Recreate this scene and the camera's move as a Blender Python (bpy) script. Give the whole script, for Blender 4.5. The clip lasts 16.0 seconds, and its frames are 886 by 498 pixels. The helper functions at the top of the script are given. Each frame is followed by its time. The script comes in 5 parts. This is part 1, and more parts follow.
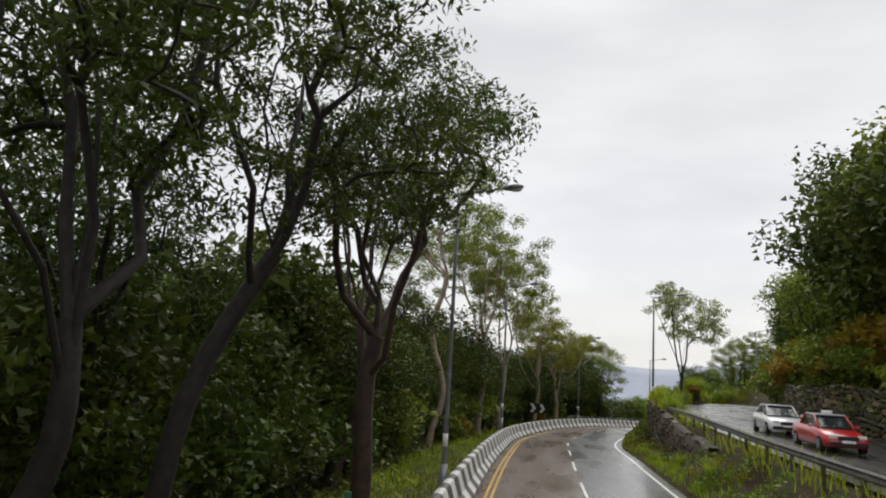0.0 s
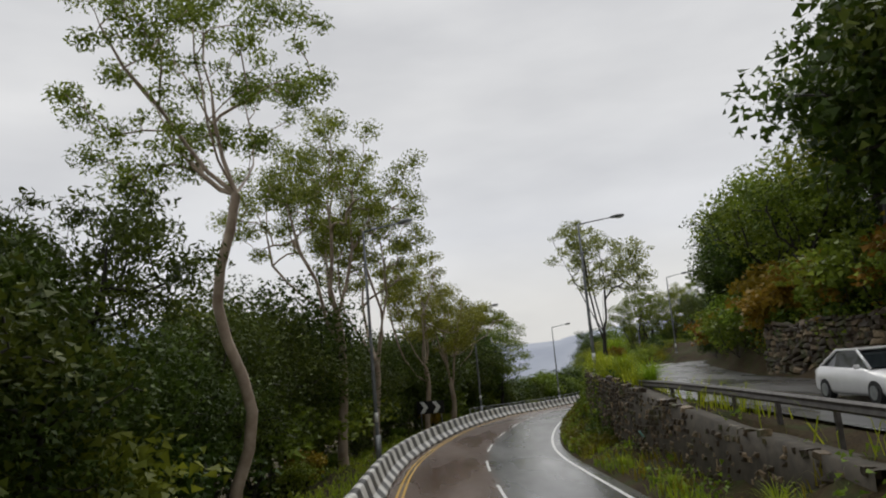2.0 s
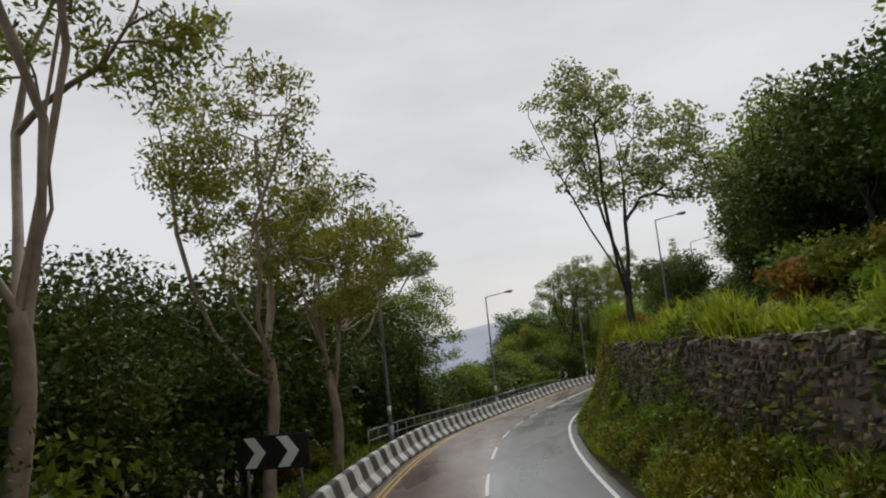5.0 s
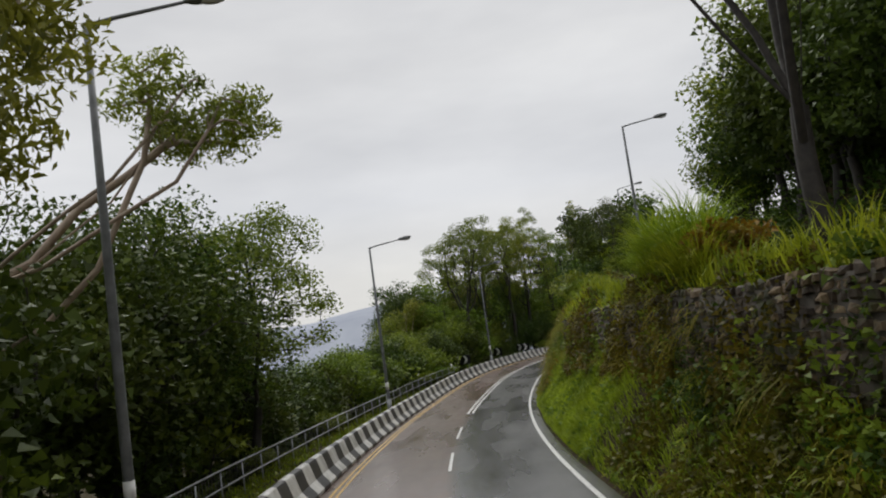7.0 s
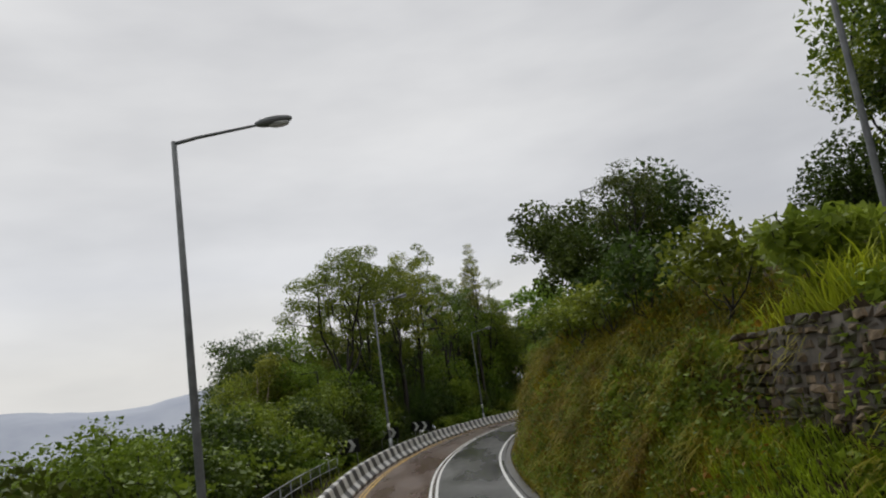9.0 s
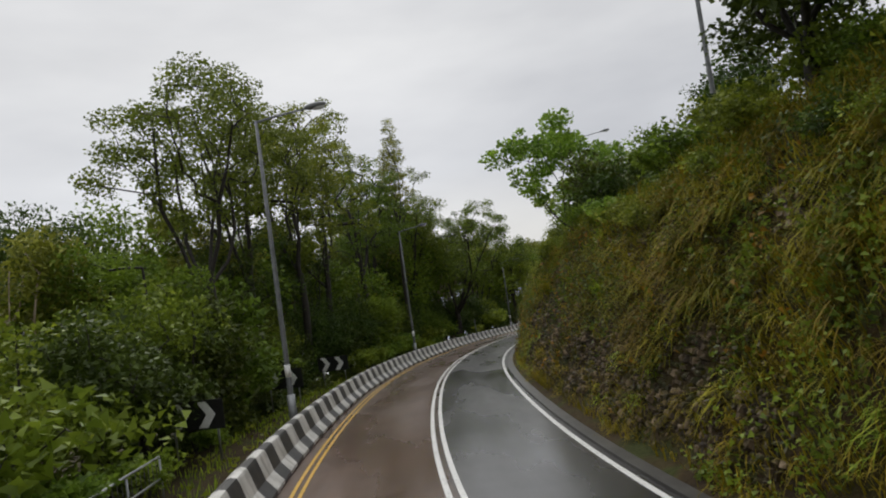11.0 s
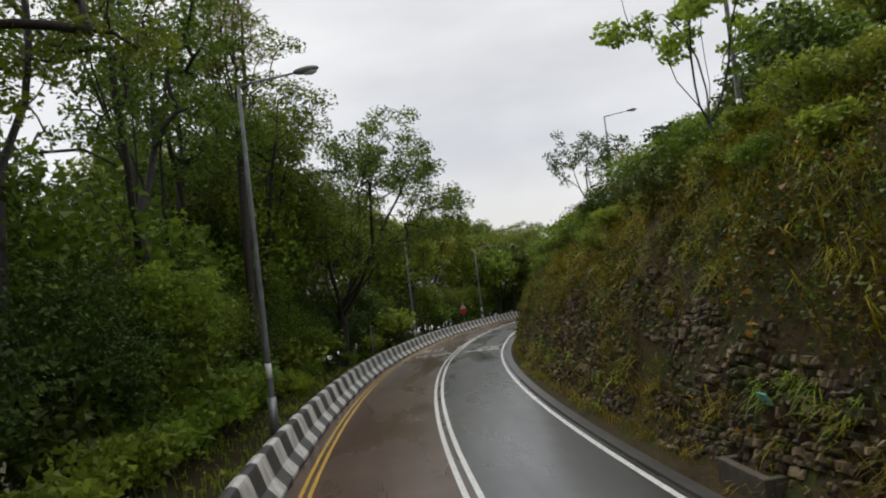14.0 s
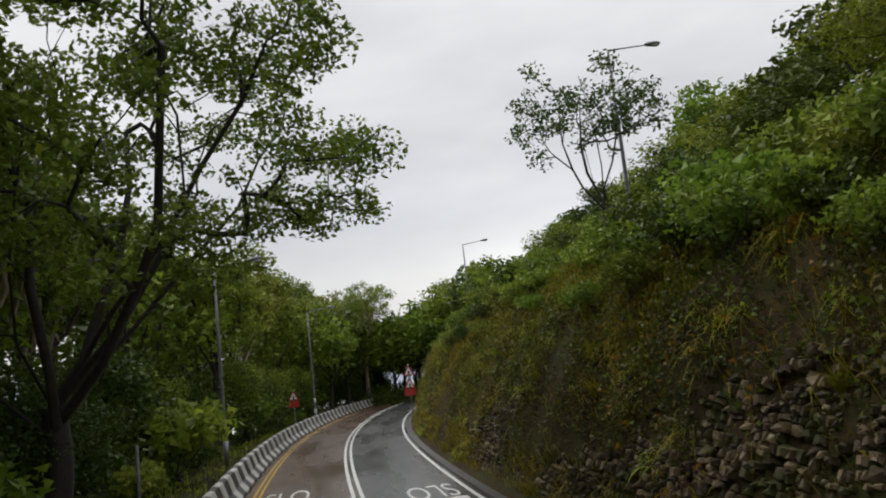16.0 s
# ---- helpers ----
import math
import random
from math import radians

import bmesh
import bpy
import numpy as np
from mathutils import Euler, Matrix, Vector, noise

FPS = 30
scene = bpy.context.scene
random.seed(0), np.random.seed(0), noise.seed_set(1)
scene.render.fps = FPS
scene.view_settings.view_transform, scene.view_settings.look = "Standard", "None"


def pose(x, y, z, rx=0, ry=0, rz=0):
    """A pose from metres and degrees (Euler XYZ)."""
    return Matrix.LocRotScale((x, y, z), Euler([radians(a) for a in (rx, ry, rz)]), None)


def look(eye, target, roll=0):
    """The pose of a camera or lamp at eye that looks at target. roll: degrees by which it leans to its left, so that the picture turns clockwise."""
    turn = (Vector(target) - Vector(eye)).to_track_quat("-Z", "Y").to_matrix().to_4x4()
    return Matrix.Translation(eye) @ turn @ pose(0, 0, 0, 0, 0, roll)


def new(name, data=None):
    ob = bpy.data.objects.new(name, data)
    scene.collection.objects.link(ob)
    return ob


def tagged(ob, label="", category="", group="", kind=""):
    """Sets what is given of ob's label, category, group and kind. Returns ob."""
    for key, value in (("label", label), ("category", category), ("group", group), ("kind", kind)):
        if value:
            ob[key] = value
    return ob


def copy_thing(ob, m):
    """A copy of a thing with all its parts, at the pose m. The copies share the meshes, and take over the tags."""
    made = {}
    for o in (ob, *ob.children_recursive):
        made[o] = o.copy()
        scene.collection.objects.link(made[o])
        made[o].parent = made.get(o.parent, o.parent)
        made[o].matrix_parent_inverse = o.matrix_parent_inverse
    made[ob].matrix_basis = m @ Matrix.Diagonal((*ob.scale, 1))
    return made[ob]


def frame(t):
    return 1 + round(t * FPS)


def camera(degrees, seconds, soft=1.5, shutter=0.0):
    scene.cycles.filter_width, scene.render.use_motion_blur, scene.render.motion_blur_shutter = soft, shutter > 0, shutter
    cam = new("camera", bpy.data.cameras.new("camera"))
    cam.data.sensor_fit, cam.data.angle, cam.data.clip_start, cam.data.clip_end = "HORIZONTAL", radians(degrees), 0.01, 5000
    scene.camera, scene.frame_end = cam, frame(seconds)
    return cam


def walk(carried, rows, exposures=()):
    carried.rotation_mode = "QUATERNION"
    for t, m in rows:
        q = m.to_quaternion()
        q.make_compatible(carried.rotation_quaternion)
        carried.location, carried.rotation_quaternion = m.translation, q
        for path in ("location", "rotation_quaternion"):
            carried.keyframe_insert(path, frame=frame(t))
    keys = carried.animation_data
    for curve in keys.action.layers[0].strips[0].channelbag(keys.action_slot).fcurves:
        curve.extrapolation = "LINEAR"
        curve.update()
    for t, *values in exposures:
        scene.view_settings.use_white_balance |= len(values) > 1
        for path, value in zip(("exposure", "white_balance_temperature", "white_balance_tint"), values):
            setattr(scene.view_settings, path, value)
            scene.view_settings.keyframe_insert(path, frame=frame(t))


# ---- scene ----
cam = camera(62.4, 16.0, 2.0)
PATH = [
    (0, (-0.40, -0.05, 3.70), (-2.53, 19.57, 7.01), 3.39),
    (0.5, (-0.41, 4.96, 3.66), (-2.26, 24.74, 5.96), 0.79),
    (1, (-0.23, 10.05, 3.62), (0.11, 29.52, 8.19), -5.59),
    (1.5, (-0.01, 15.18, 3.58), (0.46, 34.90, 6.89), -3.04),
    (2, (0.10, 20.55, 3.54), (1.44, 40.25, 6.69), -5.06),
    (2.5, (0.26, 26.15, 3.50), (1.57, 45.99, 5.72), -3.98),
    (3, (0.71, 31.95, 3.45), (2.08, 51.62, 6.85), -5.95),
    (3.5, (1.09, 37.31, 3.38), (2.54, 56.96, 6.80), -5.73),
    (4, (1.51, 42.56, 3.23), (3.89, 62.15, 6.56), -5.82),
    (4.5, (1.83, 47.82, 3.06), (4.65, 67.45, 5.71), -4.66),
    (5, (2.44, 52.96, 2.91), (6.76, 72.28, 5.67), -6.03),
    (5.2, (2.70, 55.02, 2.86), (7.54, 74.33, 4.77), -5.51),
    (7.3, (8.44, 78.89, 2.39), (16.38, 97.14, 4.31), -8.07),
    (7.5, (9.16, 81.44, 2.32), (17.24, 99.64, 4.18), -7.85),
    (8, (11.24, 87.88, 2.09), (20.11, 105.74, 3.68), -6.32),
    (8.2, (12.06, 90.51, 2.00), (21.54, 107.97, 4.26), -6.66),
    (10.3, (23.53, 116.45, 0.85), (35.94, 131.70, 4.49), -10.45),
    (10.5, (24.88, 118.89, 0.80), (37.43, 134.31, 2.91), -9.36),
    (11, (28.62, 124.73, 0.71), (42.23, 139.34, 2.02), -8.17),
    (11.5, (32.32, 130.45, 0.69), (46.34, 144.42, 3.58), -6.17),
    (12, (36.18, 135.75, 0.67), (50.94, 149.21, 1.70), -2.12),
    (12.5, (40.13, 140.87, 0.62), (55.40, 153.50, 3.38), -5.74),
    (13, (44.44, 145.84, 0.51), (60.43, 157.73, 2.34), -6.02),
    (13.5, (48.87, 150.75, 0.35), (65.40, 161.96, 1.52), -6.50),
    (14, (53.76, 155.56, 0.17), (70.13, 167.03, 0.99), -6.71),
    (14.5, (58.93, 160.50, -0.03), (76.24, 170.40, 1.61), -6.76),
    (15, (64.55, 165.50, -0.26), (82.45, 174.26, 1.42), -6.69),
    (15.5, (70.24, 170.42, -0.48), (88.64, 177.61, 2.62), -7.53),
    (16, (76.15, 175.19, -0.66), (95.03, 181.27, 1.91), -6.27),
]
walk(cam, [(t, look(eye, target, roll)) for t, eye, target, roll in PATH], [(0, 0.3), (0.5, 0.12), (1.0, 0.0), (8.0, 0.03), (10.5, -0.03), (11.0, 0.12), (11.5, 0.26), (12.0, 0.14), (12.5, 0.18), (13.5, 0.3), (14.5, 0.38), (15.5, 0.36), (16.0, 0.3)])

# ---- world, sun ----
world = bpy.data.worlds.new("overcast_sky")
scene.world = world
world.use_nodes = True
_n, _l = world.node_tree.nodes, world.node_tree.links
_bg = _n["Background"]
_tc = _n.new("ShaderNodeTexCoord")
_map = _n.new("ShaderNodeMapping")
_map.inputs["Scale"].default_value = (1.0, 1.0, 3.2)
_noi = _n.new("ShaderNodeTexNoise")
_noi.inputs["Scale"].default_value, _noi.inputs["Detail"].default_value, _noi.inputs["Roughness"].default_value = 1.7, 5.0, 0.5
_ramp = _n.new("ShaderNodeValToRGB")
_ramp.color_ramp.elements[0].position, _ramp.color_ramp.elements[0].color = 0.33, (0.572, 0.577, 0.595, 1)
_ramp.color_ramp.elements[1].position, _ramp.color_ramp.elements[1].color = 0.68, (0.81, 0.81, 0.812, 1)
_sky = _n.new("ShaderNodeTexSky")
_sky.sky_type, _sky.sun_disc = "NISHITA", False
_sky.sun_elevation, _sky.sun_rotation = radians(52), radians(20)
_mul = _n.new("ShaderNodeVectorMath")
_mul.operation = "SCALE"
_mul.inputs["Scale"].default_value = 0.06
_mix = _n.new("ShaderNodeMix")
_mix.data_type = "RGBA"
_mix.inputs["Factor"].default_value = 0.06
_l.new(_tc.outputs["Generated"], _map.inputs["Vector"])
_l.new(_map.outputs["Vector"], _noi.inputs["Vector"])
_l.new(_noi.outputs["Fac"], _ramp.inputs["Fac"])
_l.new(_sky.outputs["Color"], _mul.inputs[0])
_l.new(_ramp.outputs["Color"], _mix.inputs["A"])
_l.new(_mul.outputs["Vector"], _mix.inputs["B"])
_sep = _n.new("ShaderNodeSeparateXYZ")
_deck = _n.new("ShaderNodeValToRGB")
_stops = ((0.0, (1.04, 1.03, 1.0)), (0.07, (1.05, 1.035, 1.0)), (0.17, (0.93, 0.94, 0.965)), (0.34, (1.0, 1.0, 1.0)), (0.6, (1.05, 1.05, 1.05)))
while len(_deck.color_ramp.elements) < len(_stops):
    _deck.color_ramp.elements.new(0.5)
for _e, (_p, _c) in zip(_deck.color_ramp.elements, _stops):
    _e.position, _e.color = _p, (*_c, 1)
_tint = _n.new("ShaderNodeMix")
_tint.data_type, _tint.blend_type = "RGBA", "MULTIPLY"
_tint.inputs["Factor"].default_value = 1.0
_l.new(_tc.outputs["Generated"], _sep.inputs[0])
_l.new(_sep.outputs["Z"], _deck.inputs["Fac"])
_l.new(_mix.outputs["Result"], _tint.inputs["A"])
_l.new(_deck.outputs["Color"], _tint.inputs["B"])
_l.new(_tint.outputs["Result"], _bg.inputs["Color"])
_bg.inputs["Strength"].default_value = 1.0

sun = new("sun", bpy.data.lights.new("sun", "SUN"))
sun.data.energy, sun.data.angle, sun.data.color = 1.5, radians(40), (1.0, 0.98, 0.95)
sun.matrix_world = look((0, 0, 50), (-14, -36, 0))


# ---- materials ----
def material(name, rough=0.8, metal=0.0):
    m = bpy.data.materials.new(name)
    m.use_nodes = True
    b = m.node_tree.nodes["Principled BSDF"]
    b.inputs["Roughness"].default_value, b.inputs["Metallic"].default_value = rough, metal
    return m, m.node_tree.nodes, m.node_tree.links, b


def noise_ramp(nodes, links, scale, stops, vector=None, detail=4.0, rough=0.6):
    """Noise of a scale per metre through a colour ramp."""
    if vector is None:
        vector = nodes.new("ShaderNodeTexCoord").outputs["Object"]
    n = nodes.new("ShaderNodeTexNoise")
    n.inputs["Scale"].default_value, n.inputs["Detail"].default_value, n.inputs["Roughness"].default_value = scale, detail, rough
    links.new(vector, n.inputs["Vector"])
    r = nodes.new("ShaderNodeValToRGB")
    e = r.color_ramp.elements
    while len(e) < len(stops):
        e.new(0.5)
    for k, (p, c) in enumerate(stops):
        e[k].position, e[k].color = p, (*c, 1)
    links.new(n.outputs["Fac"], r.inputs["Fac"])
    return r.outputs["Color"], n.outputs["Fac"]


def mix(nodes, links, fac, a, b, mode="MIX"):
    m = nodes.new("ShaderNodeMix")
    m.data_type, m.blend_type = "RGBA", mode
    for key, value in (("Factor", fac), ("A", a), ("B", b)):
        if hasattr(value, "links"):
            links.new(value, m.inputs[key])
        elif key == "Factor":
            m.inputs[key].default_value = value
        else:
            m.inputs[key].default_value = (*value, 1)
    return m.outputs["Result"]


def bump(nodes, links, height, bsdf, strength=0.3, distance=0.02):
    b = nodes.new("ShaderNodeBump")
    b.inputs["Strength"].default_value, b.inputs["Distance"].default_value = strength, distance
    links.new(height, b.inputs["Height"])
    links.new(b.outputs["Normal"], bsdf.inputs["Normal"])


def simple(name, dark, light, scale, rough, metal=0.0, relief=0.2, spread=(0.3, 0.7)):
    m, n, l, b = material(name, rough, metal)
    c, f = noise_ramp(n, l, scale, ((spread[0], dark), (spread[1], light)))
    l.new(c, b.inputs["Base Color"])
    if relief:
        bump(n, l, f, b, relief, 0.02)
    return m


def leaf_material(name, dark, mid, light, gloss=0.5, through_leaf=0.32):
    """Foliage: each leaf its own tint, broad patches of tint over the plant, some light passing through."""
    m, n, l, b = material(name, gloss)
    geo = n.new("ShaderNodeNewGeometry")
    r = n.new("ShaderNodeValToRGB")
    e = r.color_ramp.elements
    e.new(0.5)
    dark = [0.5 * (a + b) for a, b in zip(dark, mid)]
    light = [0.4 * a + 0.6 * b for a, b in zip(light, mid)]
    for k, (p, c) in enumerate(((0.05, dark), (0.55, mid), (0.98, light))):
        e[k].position, e[k].color = p, (*c, 1)
    l.new(geo.outputs["Random Per Island"], r.inputs["Fac"])
    b.inputs["Specular IOR Level"].default_value = 0.22
    patch, _ = noise_ramp(n, l, 0.8, ((0.3, (0.42, 0.46, 0.36)), (0.7, (1.45, 1.34, 0.78))), detail=3.0)
    c = mix(n, l, 1.0, r.outputs["Color"], patch, "MULTIPLY")
    info = n.new("ShaderNodeObjectInfo")
    hue = n.new("ShaderNodeHueSaturation")
    span = n.new("ShaderNodeMapRange")
    span.inputs["To Min"].default_value, span.inputs["To Max"].default_value = 0.48, 0.525
    l.new(info.outputs["Random"], span.inputs["Value"])
    l.new(span.outputs["Result"], hue.inputs["Hue"])
    l.new(c, hue.inputs["Color"])
    l.new(hue.outputs["Color"], b.inputs["Base Color"])
    t = n.new("ShaderNodeBsdfTranslucent")
    l.new(hue.outputs["Color"], t.inputs["Color"])
    s = n.new("ShaderNodeMixShader")
    s.inputs["Fac"].default_value = through_leaf
    l.new(b.outputs["BSDF"], s.inputs[1])
    l.new(t.outputs["BSDF"], s.inputs[2])
    l.new(s.outputs["Shader"], n["Material Output"].inputs["Surface"])
    return m


LEAF_EUC = leaf_material("eucalypt_leaf", (0.1, 0.12, 0.026), (0.225, 0.265, 0.055), (0.39, 0.43, 0.105))
# lowered leaf colour, which carries part of the shade inside the wood
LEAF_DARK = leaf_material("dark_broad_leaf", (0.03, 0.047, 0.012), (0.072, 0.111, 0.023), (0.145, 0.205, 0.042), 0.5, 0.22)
LEAF_MID = leaf_material("mid_broad_leaf", (0.085, 0.125, 0.02), (0.19, 0.26, 0.04), (0.32, 0.4, 0.075))
LEAF_PALE = leaf_material("pale_sparse_leaf", (0.17, 0.185, 0.07), (0.3, 0.315, 0.14), (0.45, 0.46, 0.24), 0.5, 0.4)
LEAF_BRIGHT = leaf_material("bright_leaf", (0.13, 0.19, 0.035), (0.25, 0.35, 0.06), (0.4, 0.49, 0.12), 0.5, 0.45)
LEAF_RUST = leaf_material("rusty_leaf", (0.2, 0.115, 0.02), (0.29, 0.18, 0.03), (0.33, 0.26, 0.048))
GRASS = leaf_material("verge_grass_blade", (0.16, 0.225, 0.018), (0.32, 0.42, 0.036), (0.5, 0.56, 0.08), 0.65, 0.42)
LEAF_SLOPE = leaf_material("slope_cover_leaf", (0.085, 0.12, 0.018), (0.13, 0.175, 0.027), (0.18, 0.235, 0.04))
LEAF_WOOD = leaf_material("shaded_wood_leaf", (0.06, 0.088, 0.016), (0.15, 0.21, 0.036), (0.28, 0.36, 0.07), 0.5, 0.32)
GRASS_OLIVE = leaf_material("olive_slope_grass", (0.16, 0.148, 0.012), (0.25, 0.232, 0.02), (0.36, 0.315, 0.036), 0.7, 0.35)
LEAF_OLIVE = leaf_material("olive_slope_leaf", (0.075, 0.068, 0.01), (0.132, 0.12, 0.018), (0.2, 0.175, 0.03))
GRASS_DRY = leaf_material("dry_grass_blade", (0.13, 0.1, 0.012), (0.22, 0.175, 0.02), (0.34, 0.27, 0.035), 0.7, 0.38)

LEAF_BROWN = leaf_material("withered_brown_leaf", (0.035, 0.026, 0.01), (0.075, 0.056, 0.02), (0.12, 0.095, 0.034))
BARK_DARK = simple("dark_wet_bark", (0.013, 0.011, 0.009), (0.042, 0.034, 0.027), 6.0, 0.7, relief=0.6)
BARK_PALE = simple("pale_smooth_bark", (0.2, 0.14, 0.095), (0.46, 0.37, 0.28), 1.6, 0.6, relief=0.3)
BARK_RED = simple("reddish_bark", (0.024, 0.014, 0.01), (0.075, 0.042, 0.028), 3.0, 0.7, relief=0.4)
STEEL = simple("galvanised_steel", (0.25, 0.26, 0.27), (0.42, 0.43, 0.44), 5.0, 0.45, 0.7, 0.05)
STEEL_DARK = simple("weathered_dark_steel", (0.05, 0.045, 0.04), (0.13, 0.12, 0.11), 4.0, 0.5, 0.4, 0.1)
PAINT_GREY = simple("grey_painted_pole", (0.1, 0.105, 0.107), (0.2, 0.21, 0.215), 3.0, 0.5, 0.0, 0.05)
PAINT_WHITE = simple("white_paint", (0.72, 0.72, 0.7), (0.85, 0.85, 0.83), 6.0, 0.5, 0.0, 0.05)
LINE_WHITE = simple("worn_white_line_paint", (0.36, 0.36, 0.35), (0.74, 0.74, 0.72), 9.0, 0.35, 0.0, 0.15, (0.25, 0.5))
LINE_YELLOW = simple("worn_yellow_line_paint", (0.34, 0.2, 0.03), (0.62, 0.38, 0.05), 9.0, 0.35, 0.0, 0.15, (0.25, 0.5))
BLACK = simple("matt_black_board", (0.008, 0.008, 0.009), (0.02, 0.02, 0.02), 5.0, 0.5, 0.0, 0.0)
SIGN_RED = simple("red_sign_sheet", (0.42, 0.03, 0.035), (0.55, 0.05, 0.05), 4.0, 0.45, 0.0, 0.0)
MORTAR = simple("dark_mossy_mortar", (0.034, 0.028, 0.02), (0.085, 0.07, 0.048), 3.0, 0.8, 0.0, 0.6)
SHOULDER = simple("wet_dark_shoulder", (0.028, 0.027, 0.026), (0.07, 0.067, 0.062), 1.6, 0.4, 0.0, 0.25)
GLASS_LAMP = simple("lamp_bowl", (0.45, 0.46, 0.46), (0.6, 0.61, 0.6), 4.0, 0.2, 0.0, 0.0)


def make_ground():
    m, n, l, b = material("hillside_soil", 0.9)
    b.inputs["Specular IOR Level"].default_value = 0.12
    c1, f1 = noise_ramp(n, l, 0.9, ((0.3, (0.024, 0.016, 0.008)), (0.48, (0.048, 0.033, 0.015)), (0.62, (0.036, 0.042, 0.011))), detail=6)
    c2, f2 = noise_ramp(n, l, 9.0, ((0.3, (0.6, 0.6, 0.6)), (0.7, (1.3, 1.3, 1.3))))
    l.new(mix(n, l, 1.0, c1, c2, "MULTIPLY"), b.inputs["Base Color"])
    bump(n, l, f2, b, 0.8, 0.06)
    return m


def make_asphalt():
    """Wet asphalt; the near side lane has a worn brown skid-resistant coat, lanes told apart by the u, v of the road sheet."""
    m, n, l, b = material("wet_asphalt", 0.25)
    uv = n.new("ShaderNodeUVMap")
    sep = n.new("ShaderNodeSeparateXYZ")
    l.new(uv.outputs["UV"], sep.inputs[0])
    wob = n.new("ShaderNodeTexNoise")
    wob.inputs["Scale"].default_value = 1.3
    l.new(uv.outputs["UV"], wob.inputs["Vector"])
    add = n.new("ShaderNodeMath")
    add.operation = "MULTIPLY_ADD"
    add.inputs[1].default_value = 0.5
    l.new(wob.outputs["Fac"], add.inputs[0])
    l.new(sep.outputs["Y"], add.inputs[2])
    lane = n.new("ShaderNodeMapRange")
    lane.inputs["From Min"].default_value, lane.inputs["From Max"].default_value = 0.1, 0.45
    l.new(add.outputs[0], lane.inputs["Value"])
    brown, _ = noise_ramp(n, l, 0.7, ((0.3, (0.075, 0.043, 0.031)), (0.7, (0.14, 0.085, 0.062))), uv.outputs["UV"], 6)
    grey, _ = noise_ramp(n, l, 0.7, ((0.3, (0.042, 0.042, 0.043)), (0.7, (0.075, 0.074, 0.073))), uv.outputs["UV"], 6)
    base = mix(n, l, lane.outputs["Result"], brown, grey)
    grit, gf = noise_ramp(n, l, 60.0, ((0.3, (0.75, 0.75, 0.75)), (0.7, (1.2, 1.2, 1.2))), uv.outputs["UV"], 2)
    l.new(mix(n, l, 1.0, base, grit, "MULTIPLY"), b.inputs["Base Color"])
    wet = n.new("ShaderNodeTexNoise")
    wet.inputs["Scale"].default_value, wet.inputs["Detail"].default_value = 0.35, 5.0
    st = n.new("ShaderNodeMapping")
    st.inputs["Scale"].default_value = (0.35, 1.6, 1.0)
    l.new(uv.outputs["UV"], st.inputs["Vector"])
    l.new(st.outputs["Vector"], wet.inputs["Vector"])
    rr = n.new("ShaderNodeMapRange")
    rr.inputs["From Min"].default_value, rr.inputs["From Max"].default_value = 0.3, 0.7
    rr.inputs["To Min"].default_value, rr.inputs["To Max"].default_value = 0.16, 0.42
    l.new(wet.outputs["Fac"], rr.inputs["Value"])
    l.new(rr.outputs["Result"], b.inputs["Roughness"])
    b.inputs["Coat Weight"].default_value, b.inputs["Coat Roughness"].default_value = 0.25, 0.16
    bump(n, l, gf, b, 0.12, 0.006)
    return m


def make_barrier_paint():
    """Black and white blocks painted along the length (u of the sheet), with grime and wear."""
    m, n, l, b = material("striped_barrier_paint", 0.45)
    uv = n.new("ShaderNodeUVMap")
    sep = n.new("ShaderNodeSeparateXYZ")
    l.new(uv.outputs["UV"], sep.inputs[0])
    wob = n.new("ShaderNodeTexNoise")
    wob.inputs["Scale"].default_value = 2.5
    l.new(uv.outputs["UV"], wob.inputs["Vector"])
    a = n.new("ShaderNodeMath")
    a.operation = "MULTIPLY_ADD"
    a.inputs[1].default_value = 0.16
    l.new(wob.outputs["Fac"], a.inputs[0])
    l.new(sep.outputs["X"], a.inputs[2])
    d = n.new("ShaderNodeMath")
    d.operation = "DIVIDE"
    d.inputs[1].default_value = 1.9
    l.new(a.outputs[0], d.inputs[0])
    fr = n.new("ShaderNodeMath")
    fr.operation = "FRACT"
    l.new(d.outputs[0], fr.inputs[0])
    st = n.new("ShaderNodeMath")
    st.operation = "GREATER_THAN"
    st.inputs[1].default_value = 0.5
    l.new(fr.outputs[0], st.inputs[0])
    white, _ = noise_ramp(n, l, 3.0, ((0.3, (0.36, 0.35, 0.32)), (0.6, (0.68, 0.67, 0.64))), uv.outputs["UV"], 6)
    black, _ = noise_ramp(n, l, 3.0, ((0.3, (0.018, 0.018, 0.018)), (0.75, (0.06, 0.057, 0.052))), uv.outputs["UV"], 6)
    l.new(mix(n, l, st.outputs[0], black, white), b.inputs["Base Color"])
    return m


GROUND, ASPHALT, BARRIER = make_ground(), make_asphalt(), make_barrier_paint()


